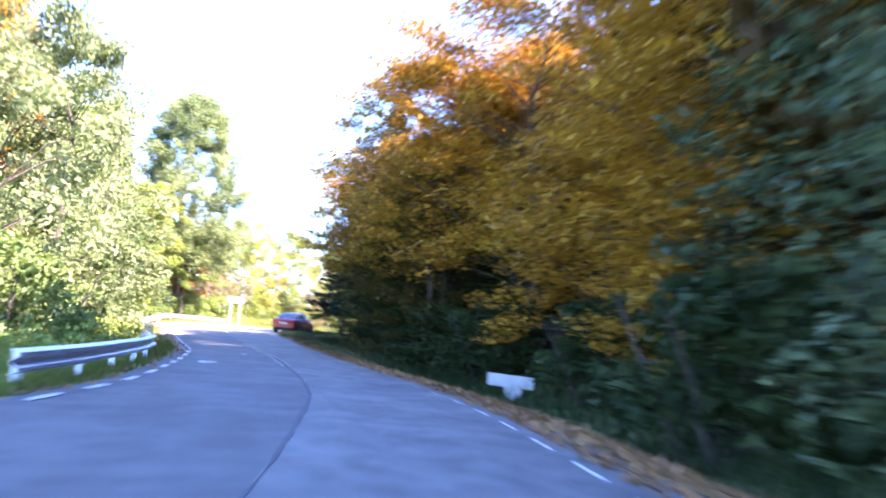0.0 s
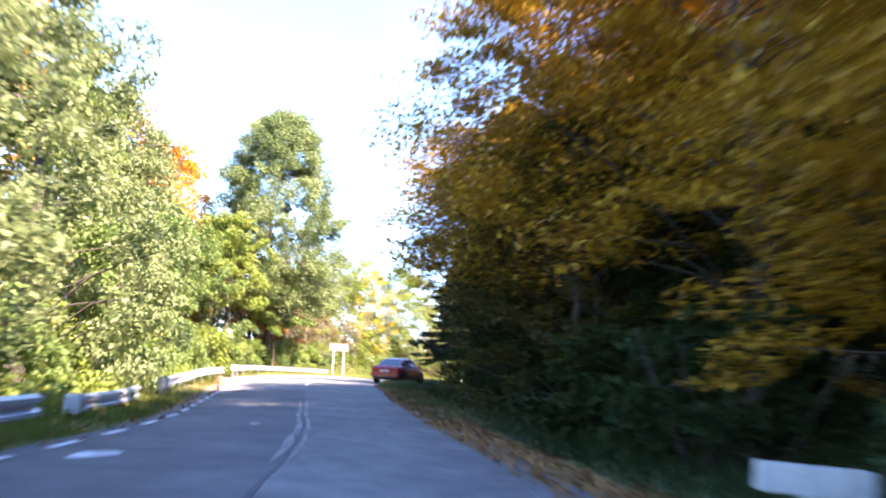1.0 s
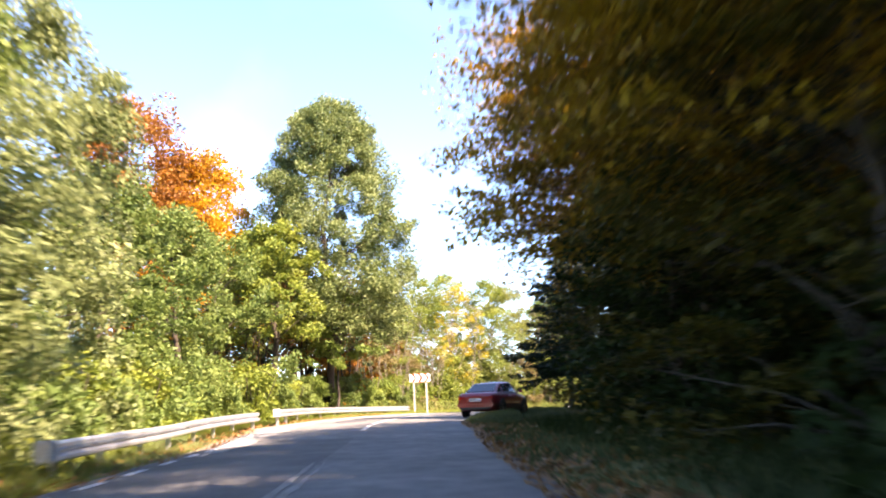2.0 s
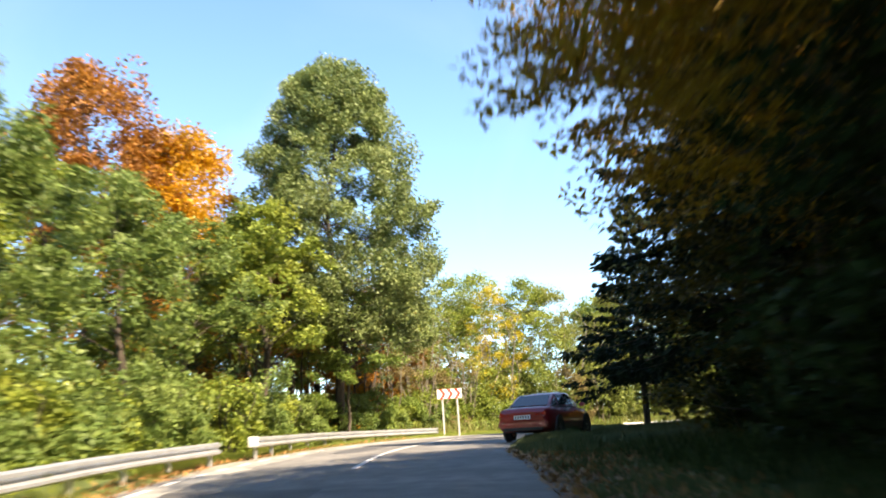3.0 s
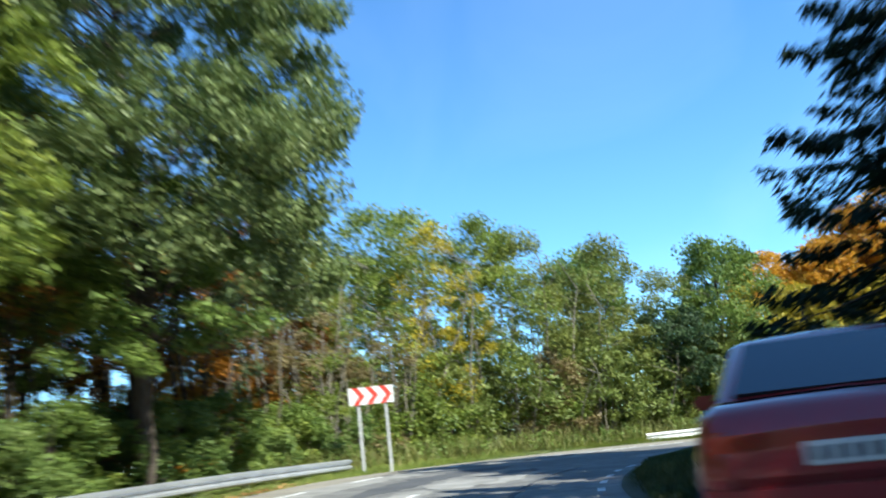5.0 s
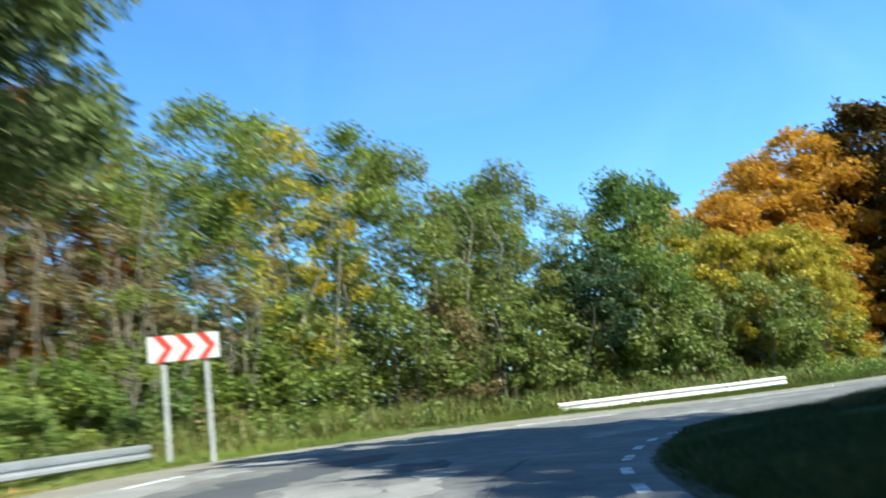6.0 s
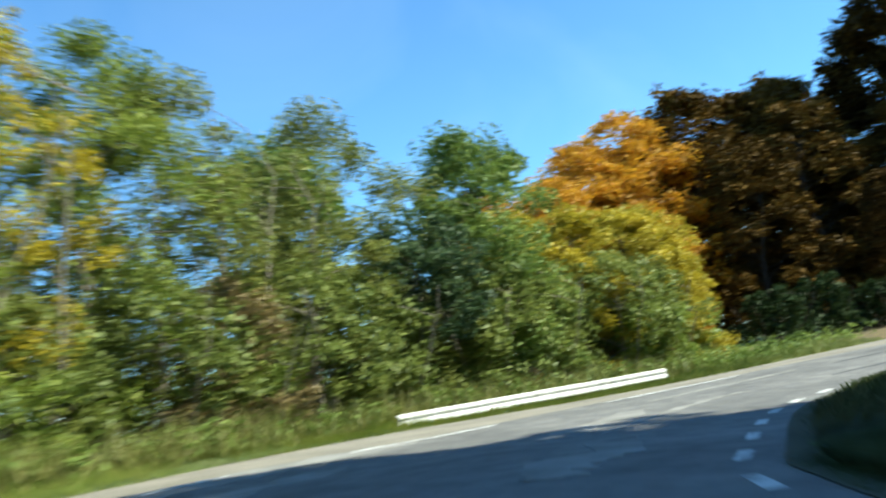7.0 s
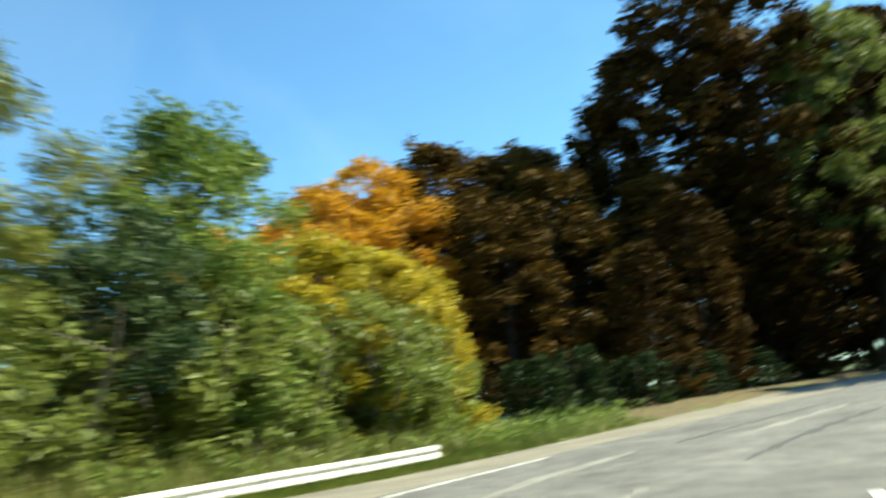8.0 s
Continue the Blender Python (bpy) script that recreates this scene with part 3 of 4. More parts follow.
def plant(proto, tall, spots):
    """Sets a tree, tall metres high, at the first spot and copies of it at the others. A spot: x, y, turn and the height of its top."""
    for n, (x, y, turn, top) in enumerate(spots):
        z = gz(x, y)
        m = pose(x, y, z, 0, 0, turn)
        if n:
            ob = copy_thing(proto, m)
        else:
            ob = proto
            ob.matrix_basis = m
        k = (top - z) / tall
        ob.scale = (min(k, 1.15), min(k, 1.15), k)


# Along the valley side, behind the guardrails
t1 = make_tree("tall silver-green leafy tree behind the guardrail", "tree", M_WILLOW, M_BARK, 13, 4.2, 0.6, 150, 110, 0.25, 11, "dome", 0.75, 0.95, 0.35, group="valley trees", width=0.6, fine=1.4)
plant(t1, 13, [(-15.2, 33, 0, 11.6), (-12.8, 23, 80, 11.5), (-18.3, 41, 200, 11.4)])
t2 = make_tree("leafy green tree turning yellow behind the guardrail", "tree", M_GREEN, M_BARK, 11, 3.6, 0.5, 120, 95, 0.25, 12, "dome", 0.7, 0.85, 0.25, group="valley trees", width=0.65)
plant(t2, 11, [(-20.8, 48.5, 30, 9.0), (-22.6, 55.5, 140, 9.2), (-23.4, 61, 300, 9.2), (-17.2, 36.5, 70, 10.2)])
t3 = make_tree("yellow-green tree with thin turning leaves", "tree", M_YGREEN, M_BARK, 11, 3.3, 4.4, 95, 85, 0.25, 13, "dome", 0.6, 0.8, 0.2, group="valley trees", width=0.65)
plant(t3, 11, [(-22.8, 65.5, 120, 10.6), (-26.5, 57, 60, 10.5), (-25.6, 69.5, 30, 11.0)])
young = make_tree("young light green tree drooping under the tall tree", "tree", M_ROUND, M_BARK, 8, 2.6, 3.0, 60, 110, 0.22, 29, "dome", 0.5, 0.8, 0.35, trunk_r=0.1, width=0.65)
plant(young, 8, [(-21.3, 70.6, 0, 7.4)])
big = make_tree("very tall dense green tree towering over the bend", "tree", M_TALL, M_BARK, 20.5, 5.2, 4.8, 520, 145, 0.23, 14, "dome", 0.8, 0.95, 0.35, trunk_r=0.3, width=0.65, fine=1.25)
plant(big, 20.5, [(-21.9, 72.2, 0, 19.2)])
t4 = make_tree("orange autumn beech behind green trees", "tree", M_AMBER, M_BARK, 19, 4.5, 4.0, 210, 105, 0.27, 15, "dome", 0.6, 1.35, 0.1, group="orange trees", width=0.7)
plant(t4, 19, [(-30, 70.2, 0, 16.4), (-33.5, 76, 90, 14), (-22.5, 37.5, 190, 16)])
t5 = make_tree("rust-red autumn tree behind green trees", "tree", M_RUST, M_BARK, 20, 4.3, 3.0, 210, 105, 0.27, 16, "dome", 0.6, 1.35, 0.1, group="orange trees", width=0.7)
plant(t5, 20, [(-31.6, 65.5, 0, 18.3)])
t6 = make_tree("low rust-orange shrub under bare trunks", "bush", M_ORANGE, M_BARK, 6.0, 2.4, 0.4, 50, 70, 0.2, 17, "dome", 0.5, 0.7, 0.1, stems=3, width=0.7, group="rust shrubs")
plant(t6, 6, [(-23.4, 76.4, 0, 4.4), (-23.4, 80.6, 120, 4.2), (-23.6, 73, 60, 4.0), (-23.4, 83.5, 10, 4.4), (-24.4, 79, 200, 5.0), (-24.8, 68, 300, 3.6)])
t0 = make_tree("thin bare trunks with a few orange leaves", "tree", M_RUST, M_BARK, 12, 2.4, 4.5, 46, 48, 0.2, 27, "column", 0.5, 0.7, 0.1, stems=6, trunk_r=0.2, group="bare trunks")
ud = make_tree("slender dark-trunked tree with deep green leaves", "tree", M_TEAL, M_BARK, 11, 2.5, 4.2, 40, 70, 0.22, 30, "dome", 0.5, 0.9, 0.3, stems=5, trunk_r=0.2, group="bare trunks", width=0.65)
plant(ud, 11, [(-24.2, 70.4, 0, 8.6), (-23.8, 73.6, 100, 8.2), (-25.6, 76.2, 200, 8.6), (-23.4, 77.6, 300, 7.6), (-26.4, 72.6, 40, 9), (-25.2, 80.4, 150, 7.4), (-24.6, 65.6, 250, 8.4)])
plant(t0, 12, [(-24.6, 68.5, 0, 9), (-25, 74.5, 80, 9.5), (-24, 79, 160, 9.5), (-26.5, 65, 200, 9), (-22.9, 75.5, 30, 9), (-23.2, 82, 300, 9), (-23, 69, 250, 8.5)])
t7 = make_tree("slender half-bare tree with sparse yellow-green leaves", "tree", M_YGREEN, M_BIRCH, 12, 2.9, 1.8, 90, 62, 0.22, 18, "column", 0.6, 0.95, 0.15, stems=5, trunk_r=0.13, group="thicket trees", width=0.65, fine=1.25)
ty = make_tree("slender tree with bright yellow leaves in the thicket", "tree", M_YELLOW, M_BIRCH, 12, 2.4, 3.0, 60, 55, 0.2, 28, "column", 0.5, 0.75, 0.15, stems=3, trunk_r=0.12, group="thicket trees", width=0.65)
plant(ty, 12, [(-18.6, 88.6, 0, 9.6)])
ps = make_tree("clump of thin pale stems with few dry leaves", "tree", M_DRY, M_BIRCH, 7.5, 1.3, 3.0, 22, 40, 0.18, 26, "column", 0.6, 0.6, 0.2, stems=8, trunk_r=0.13, group="thicket trees", width=0.6)
plant(ps, 7.5, [(-21.4, 80.4, 0, 6.6), (-20.9, 82.4, 120, 6.2), (-19.6, 85.2, 240, 5.8), (-22.3, 79.2, 60, 6.8)])
plant(t7, 12, [(-20.6, 86.5, 0, 10.0), (-16.8, 91.4, 110, 10.2), (-22.8, 84, 220, 9.6), (-20, 91, 30, 10.8), (-21.8, 81.8, 310, 8.5)])
t8 = make_tree("slender grey-green tree in the thicket", "tree", M_THICKET, M_BIRCH, 12, 2.8, 1.2, 100, 75, 0.22, 19, "column", 0.6, 0.95, 0.15, stems=4, trunk_r=0.13, group="thicket trees", width=0.65, fine=1.25)
plant(t8, 12, [(-15.2, 93.6, 0, 9.9), (-11.9, 96.2, 130, 9.5), (-8.9, 98.3, 50, 7.8), (-17, 96, 80, 10.4), (-23, 91.5, 200, 9.6), (-21.6, 95, 10, 9.8)])
t9 = make_tree("dense round green tree behind the white guardrail", "tree", M_ROUND, M_BARK, 9.6, 3.1, 0.5, 120, 95, 0.24, 20, "dome", 0.65, 0.95, 0.2, group="thicket trees", width=0.65, fine=1.3)
plant(t9, 9.6, [(-5.9, 100.2, 0, 9.2), (-12.5, 100.5, 200, 9.6)])
t10 = make_tree("yellow-green roadside tree in full sun", "tree", M_YOLIVE, M_BARK, 9.0, 3.4, 0.3, 120, 95, 0.26, 21, "dome", 0.55, 0.85, 0.2, group="thicket trees", width=0.65)
plant(t10, 9, [(4.8, 110.5, 0, 7.6), (1.6, 105.2, 90, 6.6), (3.9, 106.6, 200, 5.8), (-2, 110, 20, 8.0), (-1.3, 103.2, 130, 6.6)])
deep = make_tree("small deep green tree in the thicket", "tree", M_TEAL, M_BARK, 6.4, 2.0, 2.8, 50, 90, 0.22, 37, "dome", 0.45, 0.8, 0.2, trunk_r=0.09, group="thicket trees", width=0.65)
plant(deep, 6.4, [(-8.8, 96.9, 0, 6.0)])
rb = make_tree("rust-brown tree rising over the thicket", "tree", M_RUST, M_BARK, 11, 2.7, 4.2, 70, 80, 0.22, 38, "dome", 0.5, 0.85, 0.1, stems=3, trunk_r=0.16, group="orange trees", width=0.7)
plant(rb, 11, [(-23.8, 83.4, 0, 10.0), (-25.6, 87, 120, 9.4)])
t11 = make_tree("broad orange-gold beech glowing in the sun", "tree", M_AMBER, M_BARK, 15, 5.2, 1.0, 200, 78, 0.38, 22, "dome", 0.5, 1.45, 0.1, group="orange trees", width=0.7)
plant(t11, 15, [(8.3, 125, 0, 14.4), (0.5, 123, 200, 11.5), (12.2, 126.5, 40, 16.5), (4.5, 121, 300, 11.5), (9.8, 121, 150, 9.5)])
t12 = make_tree("tall beech, brown leaves darkened for deep shade", "tree", M_BROWN, M_BARK, 25, 6.4, 1.0, 190, 54, 0.52, 23, "dome", 0.5, 1.5, 0.1, trunk_r=0.36, group="shaded beeches", width=0.85, fine=0.85)
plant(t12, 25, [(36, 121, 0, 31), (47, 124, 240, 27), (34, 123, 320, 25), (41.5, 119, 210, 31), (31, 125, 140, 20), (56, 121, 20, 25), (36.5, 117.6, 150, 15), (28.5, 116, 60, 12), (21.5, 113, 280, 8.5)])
t14 = make_tree("olive-brown beech at the wood's edge", "tree", M_OCHRE, M_BARK, 17, 5.2, 0.6, 190, 56, 0.44, 25, "dome", 0.55, 1.45, 0.1, group="shaded beeches", width=0.75)
plant(t14, 17, [(18.2, 127.5, 100, 18.5), (17.5, 121, 200, 12.5), (23.5, 122, 60, 15.5), (27, 129, 120, 19), (23, 126.5, 30, 18), (30, 119.5, 10, 14.5)])
t13 = make_tree("light green tree catching the sun at the wood's edge", "tree", M_MOSS, M_BARK, 18, 4.8, 5.0, 170, 85, 0.3, 24, "dome", 0.6, 1.0, 0.2, group="shaded beeches", width=0.65)
plant(t13, 18, [(45.6, 116, 0, 27)])

# Inside the bend and along the right shoulder
g1 = make_tree("golden beech with spreading layered branches over the road", "tree", M_GOLD_HI, M_BARK, 15, 5.6, 3.3, 250, 110, 0.2, 31, "dome", 0.25, 1.15, 0.1, group="golden beeches", up=0.65, width=0.7)
gn = make_tree("golden beech whose layered branches hang over the road", "tree", M_GOLD, M_BARK, 11.0, 7.0, 3.8, 300, 112, 0.175, 34, "dome", 0.22, 1.15, 0.15, group="golden beeches", up=0.65, width=0.7)
plant(gn, 11.0, [(-2.1, 43.5, 120, 10.6), (0.8, 48.2, 230, 11.6)])
gt = make_tree("golden-brown beech whose boughs reach the road's edge", "tree", M_GOLD, M_BARK, 12.5, 5.3, 3.6, 310, 112, 0.185, 39, "dome", 0.28, 1.15, 0.15, trunk_r=0.13, group="golden beeches", up=0.65, width=0.7)
plant(gt, 12.5, [(-0.25, 35.4, 0, 12.3)])
plant(g1, 15, [(3.0, 30.4, 130, 15.2), (7.4, 20.6, 250, 15), (3.0, 38.6, 60, 14.6), (6.5, 42, 200, 16.5)])
g2 = make_tree("young beech with olive and gold leaves darkened for shade", "tree", M_OLIVE, M_BARK, 8.5, 3.6, 0.3, 130, 85, 0.17, 32, "dome", 0.3, 0.95, 0.1, group="golden beeches", up=0.6, width=0.7)
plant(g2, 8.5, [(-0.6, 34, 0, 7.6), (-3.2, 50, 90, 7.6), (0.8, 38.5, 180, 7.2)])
g4 = make_tree("young golden beech with flat layered boughs", "tree", M_GOLD_HI, M_BARK, 8.0, 4.0, 0.5, 120, 100, 0.17, 36, "dome", 0.16, 1.1, 0.1, group="golden beeches", up=0.65, width=0.7)
plant(g4, 8, [(4.6, 24, 0, 7.6), (5.6, 18.6, 240, 7.0)])
g0 = make_tree("deep green leafy tree beside the shoulder", "tree", M_TEAL, M_BARK, 9.5, 3.2, 0.1, 130, 60, 0.23, 35, "dome", 0.4, 1.05, 0.1, group="shoulder trees", width=0.7)
plant(g0, 9.5, [(7.4, 15.5, 0, 9.5), (7.6, 8.5, 100, 10.4), (7.4, 1, 200, 10.4), (11, 18, 40, 11)])
g3 = make_tree("undergrowth tree beside the road, green darkened as in shade", "tree", M_DARK, M_BARK, 9.5, 3.2, 0.1, 120, 38, 0.29, 33, "dome", 0.4, 1.05, 0.1, group="shoulder trees", width=0.7)
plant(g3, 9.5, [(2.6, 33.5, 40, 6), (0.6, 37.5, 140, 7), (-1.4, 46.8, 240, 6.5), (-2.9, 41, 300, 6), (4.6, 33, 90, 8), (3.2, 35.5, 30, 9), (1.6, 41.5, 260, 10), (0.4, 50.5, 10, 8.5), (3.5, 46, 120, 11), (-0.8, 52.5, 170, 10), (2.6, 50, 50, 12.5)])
s1 = make_spruce("dark spruce with a bare lower trunk on the grass", 10.0, 3.15, 2.3, 41, "spruces", 20, 0.4, 1.25, 0.2)
plant(s1, 10, [(-7.5, 65.25, 0, 9.1)])
s2 = make_spruce("tall dark spruce with sagging boughs", 16.0, 4.6, 1.4, 42, "spruces", 6, 0.42, needle=0.38)
s3 = make_spruce("tall dense dark spruce with sagging boughs", 16.0, 4.5, 2.6, 43, "spruces", 18, 0.36, 0.95, 0.29)
plant(s3, 16, [(-4.1, 57.3, 60, 16)])
plant(s2, 16, [(-2.6, 61.4, 0, 15.5), (-2.2, 65.2, 80, 13.5), (-1.0, 57.6, 200, 15.5), (0.8, 53, 90, 11), (0.4, 59.8, 140, 14.5)])
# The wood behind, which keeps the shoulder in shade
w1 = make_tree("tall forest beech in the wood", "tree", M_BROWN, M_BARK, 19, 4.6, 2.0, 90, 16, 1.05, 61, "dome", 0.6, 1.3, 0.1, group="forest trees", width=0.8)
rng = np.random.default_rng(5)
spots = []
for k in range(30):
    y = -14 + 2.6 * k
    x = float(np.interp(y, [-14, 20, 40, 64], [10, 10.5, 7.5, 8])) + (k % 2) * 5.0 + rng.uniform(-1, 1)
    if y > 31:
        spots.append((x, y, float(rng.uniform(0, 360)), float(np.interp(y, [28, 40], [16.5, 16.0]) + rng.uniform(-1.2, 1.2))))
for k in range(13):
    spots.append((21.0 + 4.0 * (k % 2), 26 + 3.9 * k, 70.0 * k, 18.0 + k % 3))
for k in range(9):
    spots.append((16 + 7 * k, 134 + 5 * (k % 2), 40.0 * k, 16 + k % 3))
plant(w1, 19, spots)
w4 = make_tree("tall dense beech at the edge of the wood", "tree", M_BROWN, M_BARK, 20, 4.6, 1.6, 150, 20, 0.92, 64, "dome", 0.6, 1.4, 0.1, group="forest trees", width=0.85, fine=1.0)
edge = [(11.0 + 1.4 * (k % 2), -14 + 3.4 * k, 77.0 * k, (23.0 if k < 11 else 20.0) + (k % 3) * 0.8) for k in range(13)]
# Spots after the edge row: unseen beeches, added to shade the bend and wood
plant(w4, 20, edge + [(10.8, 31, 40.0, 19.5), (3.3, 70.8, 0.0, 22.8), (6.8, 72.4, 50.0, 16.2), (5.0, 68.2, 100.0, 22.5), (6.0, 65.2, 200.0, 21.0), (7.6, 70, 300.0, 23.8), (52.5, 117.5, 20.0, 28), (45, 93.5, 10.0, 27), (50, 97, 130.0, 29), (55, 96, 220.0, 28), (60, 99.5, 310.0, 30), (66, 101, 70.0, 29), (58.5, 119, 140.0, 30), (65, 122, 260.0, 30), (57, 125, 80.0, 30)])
w2 = make_tree("yellow-green tree down the valley slope", "tree", M_YGREEN, M_BARK, 16, 4.6, 1.0, 90, 40, 0.5, 62, "dome", 0.6, 1.2, 0.1, group="valley woods", width=0.85, fine=0.7)
plant(w2, 16, [(-38, 62, 0, 1.6), (-40, 72, 50, 1.2), (-38, 82, 100, 1.0), (-34, 90, 150, 1.0), (-44, 54, 200, 4), (-30, 97, 250, 2.0), (-36, 46, 300, 10), (-30, 36, 350, 10), (-27, 25, 20, 10), (-25, 95.5, 10, 4.4), (-20.5, 101, 70, 5.4), (-14.5, 106, 130, 6.4), (-7, 108.5, 190, 7.0)])
w3 = make_tree("rust-coloured tree down the valley slope", "tree", M_RUST, M_BARK, 16, 4.2, 1.0, 80, 40, 0.5, 63, "dome", 0.6, 1.2, 0.1, group="valley woods", width=0.8)
plant(w3, 16, [(-34, 67, 0, 2.0), (-33, 79, 50, 1.6), (-29, 87, 100, 1.6), (-35, 56, 60, 6)])

# ---------------------------------------------------------------- undergrowth
b1 = make_tree("leafy green bush on the verge", "bush", M_GREEN, M_BARK, 2.4, 1.5, 0.05, 50, 60, 0.19, 51, "dome", 0.6, 0.55, 0.2, stems=4, trunk_r=0.05, group="verge bushes", width=0.65, fine=1.05)
b6 = make_tree("fresh green leafy bush behind the guardrail", "bush", M_ROUND, M_BARK, 3.0, 1.7, 0.05, 60, 62, 0.19, 56, "dome", 0.55, 0.6, 0.25, stems=4, trunk_r=0.05, group="verge bushes", width=0.65, fine=1.2)
plant(b6, 3, [(-22.6, 72.6, 0, 2.7), (-22.2, 76.2, 90, 2.9), (-21.8, 79.6, 200, 2.6), (-22.4, 69, 300, 2.6)])
plant(b1, 2.4, [(-21.8, 62, 0, 2.7), (-22.4, 67, 90, 2.5), (-22.4, 74.5, 200, 2.6), (-21.6, 80.2, 60, 2.4), (-16.85, 41.5, 20, 2.5), (-20.45, 50, 120, 2.6), (-13, 28.5, 0, 2.5), (-10.2, 20, 80, 2.6), (-21.25, 55.5, 10, 2.6), (-15.65, 38, 70, 2.5), (-18.45, 45.5, 70, 2.2), (-23, 71.5, 70, 2.6), (-11.8, 24.5, 150, 2.6), (-22.2, 77.5, 10, 2.4), (-22.4, 81.6, 100, 2.6), (-20.9, 83, 250, 2.4)])
b2 = make_tree("yellow-green bush on the verge", "bush", M_YGREEN, M_BARK, 2.2, 1.4, 0.05, 46, 55, 0.19, 52, "dome", 0.6, 0.55, 0.2, stems=4, trunk_r=0.05, group="verge bushes", width=0.65, fine=1.05)
plant(b2, 2.2, [(-20.9, 58.8, 0, 2.8), (-23, 70, 90, 2.3), (-22.8, 76.5, 180, 2.2), (-19.05, 47.3, 0, 2.4), (-15.45, 35, 40, 2.4), (-14.2, 92.6, 0, 2.2), (-18.2, 86.6, 60, 2.3), (0.5, 101.5, 10, 2.5), (5, 107.5, 60, 2.6), (-22, 64.5, 10, 2.4), (-21.9, 79, 70, 2.3), (-20, 84.6, 140, 2.4), (-16.3, 40.2, 0, 2.3), (-17.8, 43.6, 80, 2.2), (-19.95, 48.6, 160, 2.4), (-21.0, 52.6, 220, 2.6)])
b3 = make_tree("olive-green thicket bush behind the road edge", "bush", M_MOSS, M_BIRCH, 4.6, 2.2, 0.05, 80, 54, 0.22, 53, "dome", 0.6, 0.7, 0.2, stems=5, trunk_r=0.07, group="thicket bushes", width=0.65)
plant(b3, 4.6, [(-12.6, 94, 0, 4.4), (-7.4, 98.6, 90, 4.6), (-4.2, 100.3, 180, 4.6), (-16.2, 90.8, 45, 4.3), (-1, 101.5, 10, 4.4), (1.4, 104, 70, 4.4), (-19, 88, 70, 4.2), (-10.6, 96, 200, 4.6), (-6.4, 98.7, 120, 4.4), (-22, 85.5, 20, 4.2), (-24.5, 78, 160, 3.2), (-23.6, 89, 60, 5.0)])
b4 = make_tree("dry tan-leaved bush in the thicket", "bush", M_DRY, M_BIRCH, 4.0, 1.6, 0.05, 55, 55, 0.2, 54, "column", 0.6, 0.6, 0.2, stems=5, trunk_r=0.06, group="thicket bushes", width=0.6)
plant(b4, 4, [(-14.2, 92.2, 0, 4.0), (-21.2, 84.2, 90, 4.2), (1, 103.5, 10, 3.6)])
b5 = make_tree("bush by the wood, leaves darkened as in shade", "bush", M_DARK, M_BARK, 2.2, 1.6, 0.05, 50, 32, 0.25, 55, "dome", 0.5, 0.6, 0.2, stems=4, trunk_r=0.05, group="shade bushes", width=0.65)
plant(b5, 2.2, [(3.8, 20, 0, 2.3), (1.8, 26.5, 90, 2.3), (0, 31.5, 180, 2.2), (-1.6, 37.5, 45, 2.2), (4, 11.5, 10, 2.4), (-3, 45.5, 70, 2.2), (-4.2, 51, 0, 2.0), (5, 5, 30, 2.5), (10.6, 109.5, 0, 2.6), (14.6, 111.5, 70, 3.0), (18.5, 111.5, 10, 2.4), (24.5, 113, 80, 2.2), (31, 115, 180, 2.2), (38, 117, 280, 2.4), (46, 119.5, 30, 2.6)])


def scatter(name, label, category, spots, length, mat, seed, blade=True, half=0.012):
    rng = np.random.default_rng(seed)
    x, y = spots[:, 0], spots[:, 1]
    z = np.concatenate([ground_z(x[i : i + 4000], y[i : i + 4000]) for i in range(0, len(x), 4000)])
    pos = np.stack([x, y, z], -1)
    if blade:
        n = len(pos)
        a = rng.uniform(0, 6.283, n)
        L = length * rng.uniform(0.4, 1.3, n)
        s = np.stack([np.cos(a), np.sin(a), 0 * a], -1) * half
        tip = np.stack([rng.normal(size=n) * 0.35 * L, rng.normal(size=n) * 0.35 * L, L], -1)
        v = np.stack([pos - s * 1.3, pos + s * 1.3, pos + tip], 1).reshape(-1, 3)
        q = np.arange(3 * n).reshape(-1, 3)
    else:
        inner = np.concatenate([signed(x[i : i + 4000], y[i : i + 4000], PR) for i in range(0, len(x), 4000)])
        rim = np.interp(y, [30, 52], [0.63, 0.28])
        k = np.clip((-rim - inner) / (1.9 - rim), 0, 1)
        slope = (road_z(x, y) + 0.012) * (1 - k) + (pos[:, 2] - 0.02) * k
        pos[:, 2] = np.where(inner > 0, np.maximum(pos[:, 2], road_z(x, y)) + 0.012, slope) + rng.uniform(0, 0.02, len(pos))
        v, q = leaves(rng, pos, length, 0.75, 0.85, tri=True)
        v[:, 2] = np.maximum(v[:, 2], np.repeat(pos[:, 2], 3) - 0.012)
    ob = new(name, mesh_np(name, v, q, mat))
    tagged(ob, label, category, kind="stuff")


def along(line, near, far, n, seed, power=1.0, lo=0, hi=None):
    rng = np.random.default_rng(seed)
    k = rng.uniform(lo, (hi or len(line)) - 1.001, n)
    i = k.astype(int)
    p = line[i] + (line[i + 1] - line[i]) * (k - i)[:, None]
    t = line[i + 1] - line[i]
    t /= np.linalg.norm(t, axis=1)[:, None]
    off = near + (far - near) * rng.uniform(0, 1, n) ** power
    return p + np.stack([-t[:, 1], t[:, 0]], -1) * off[:, None]


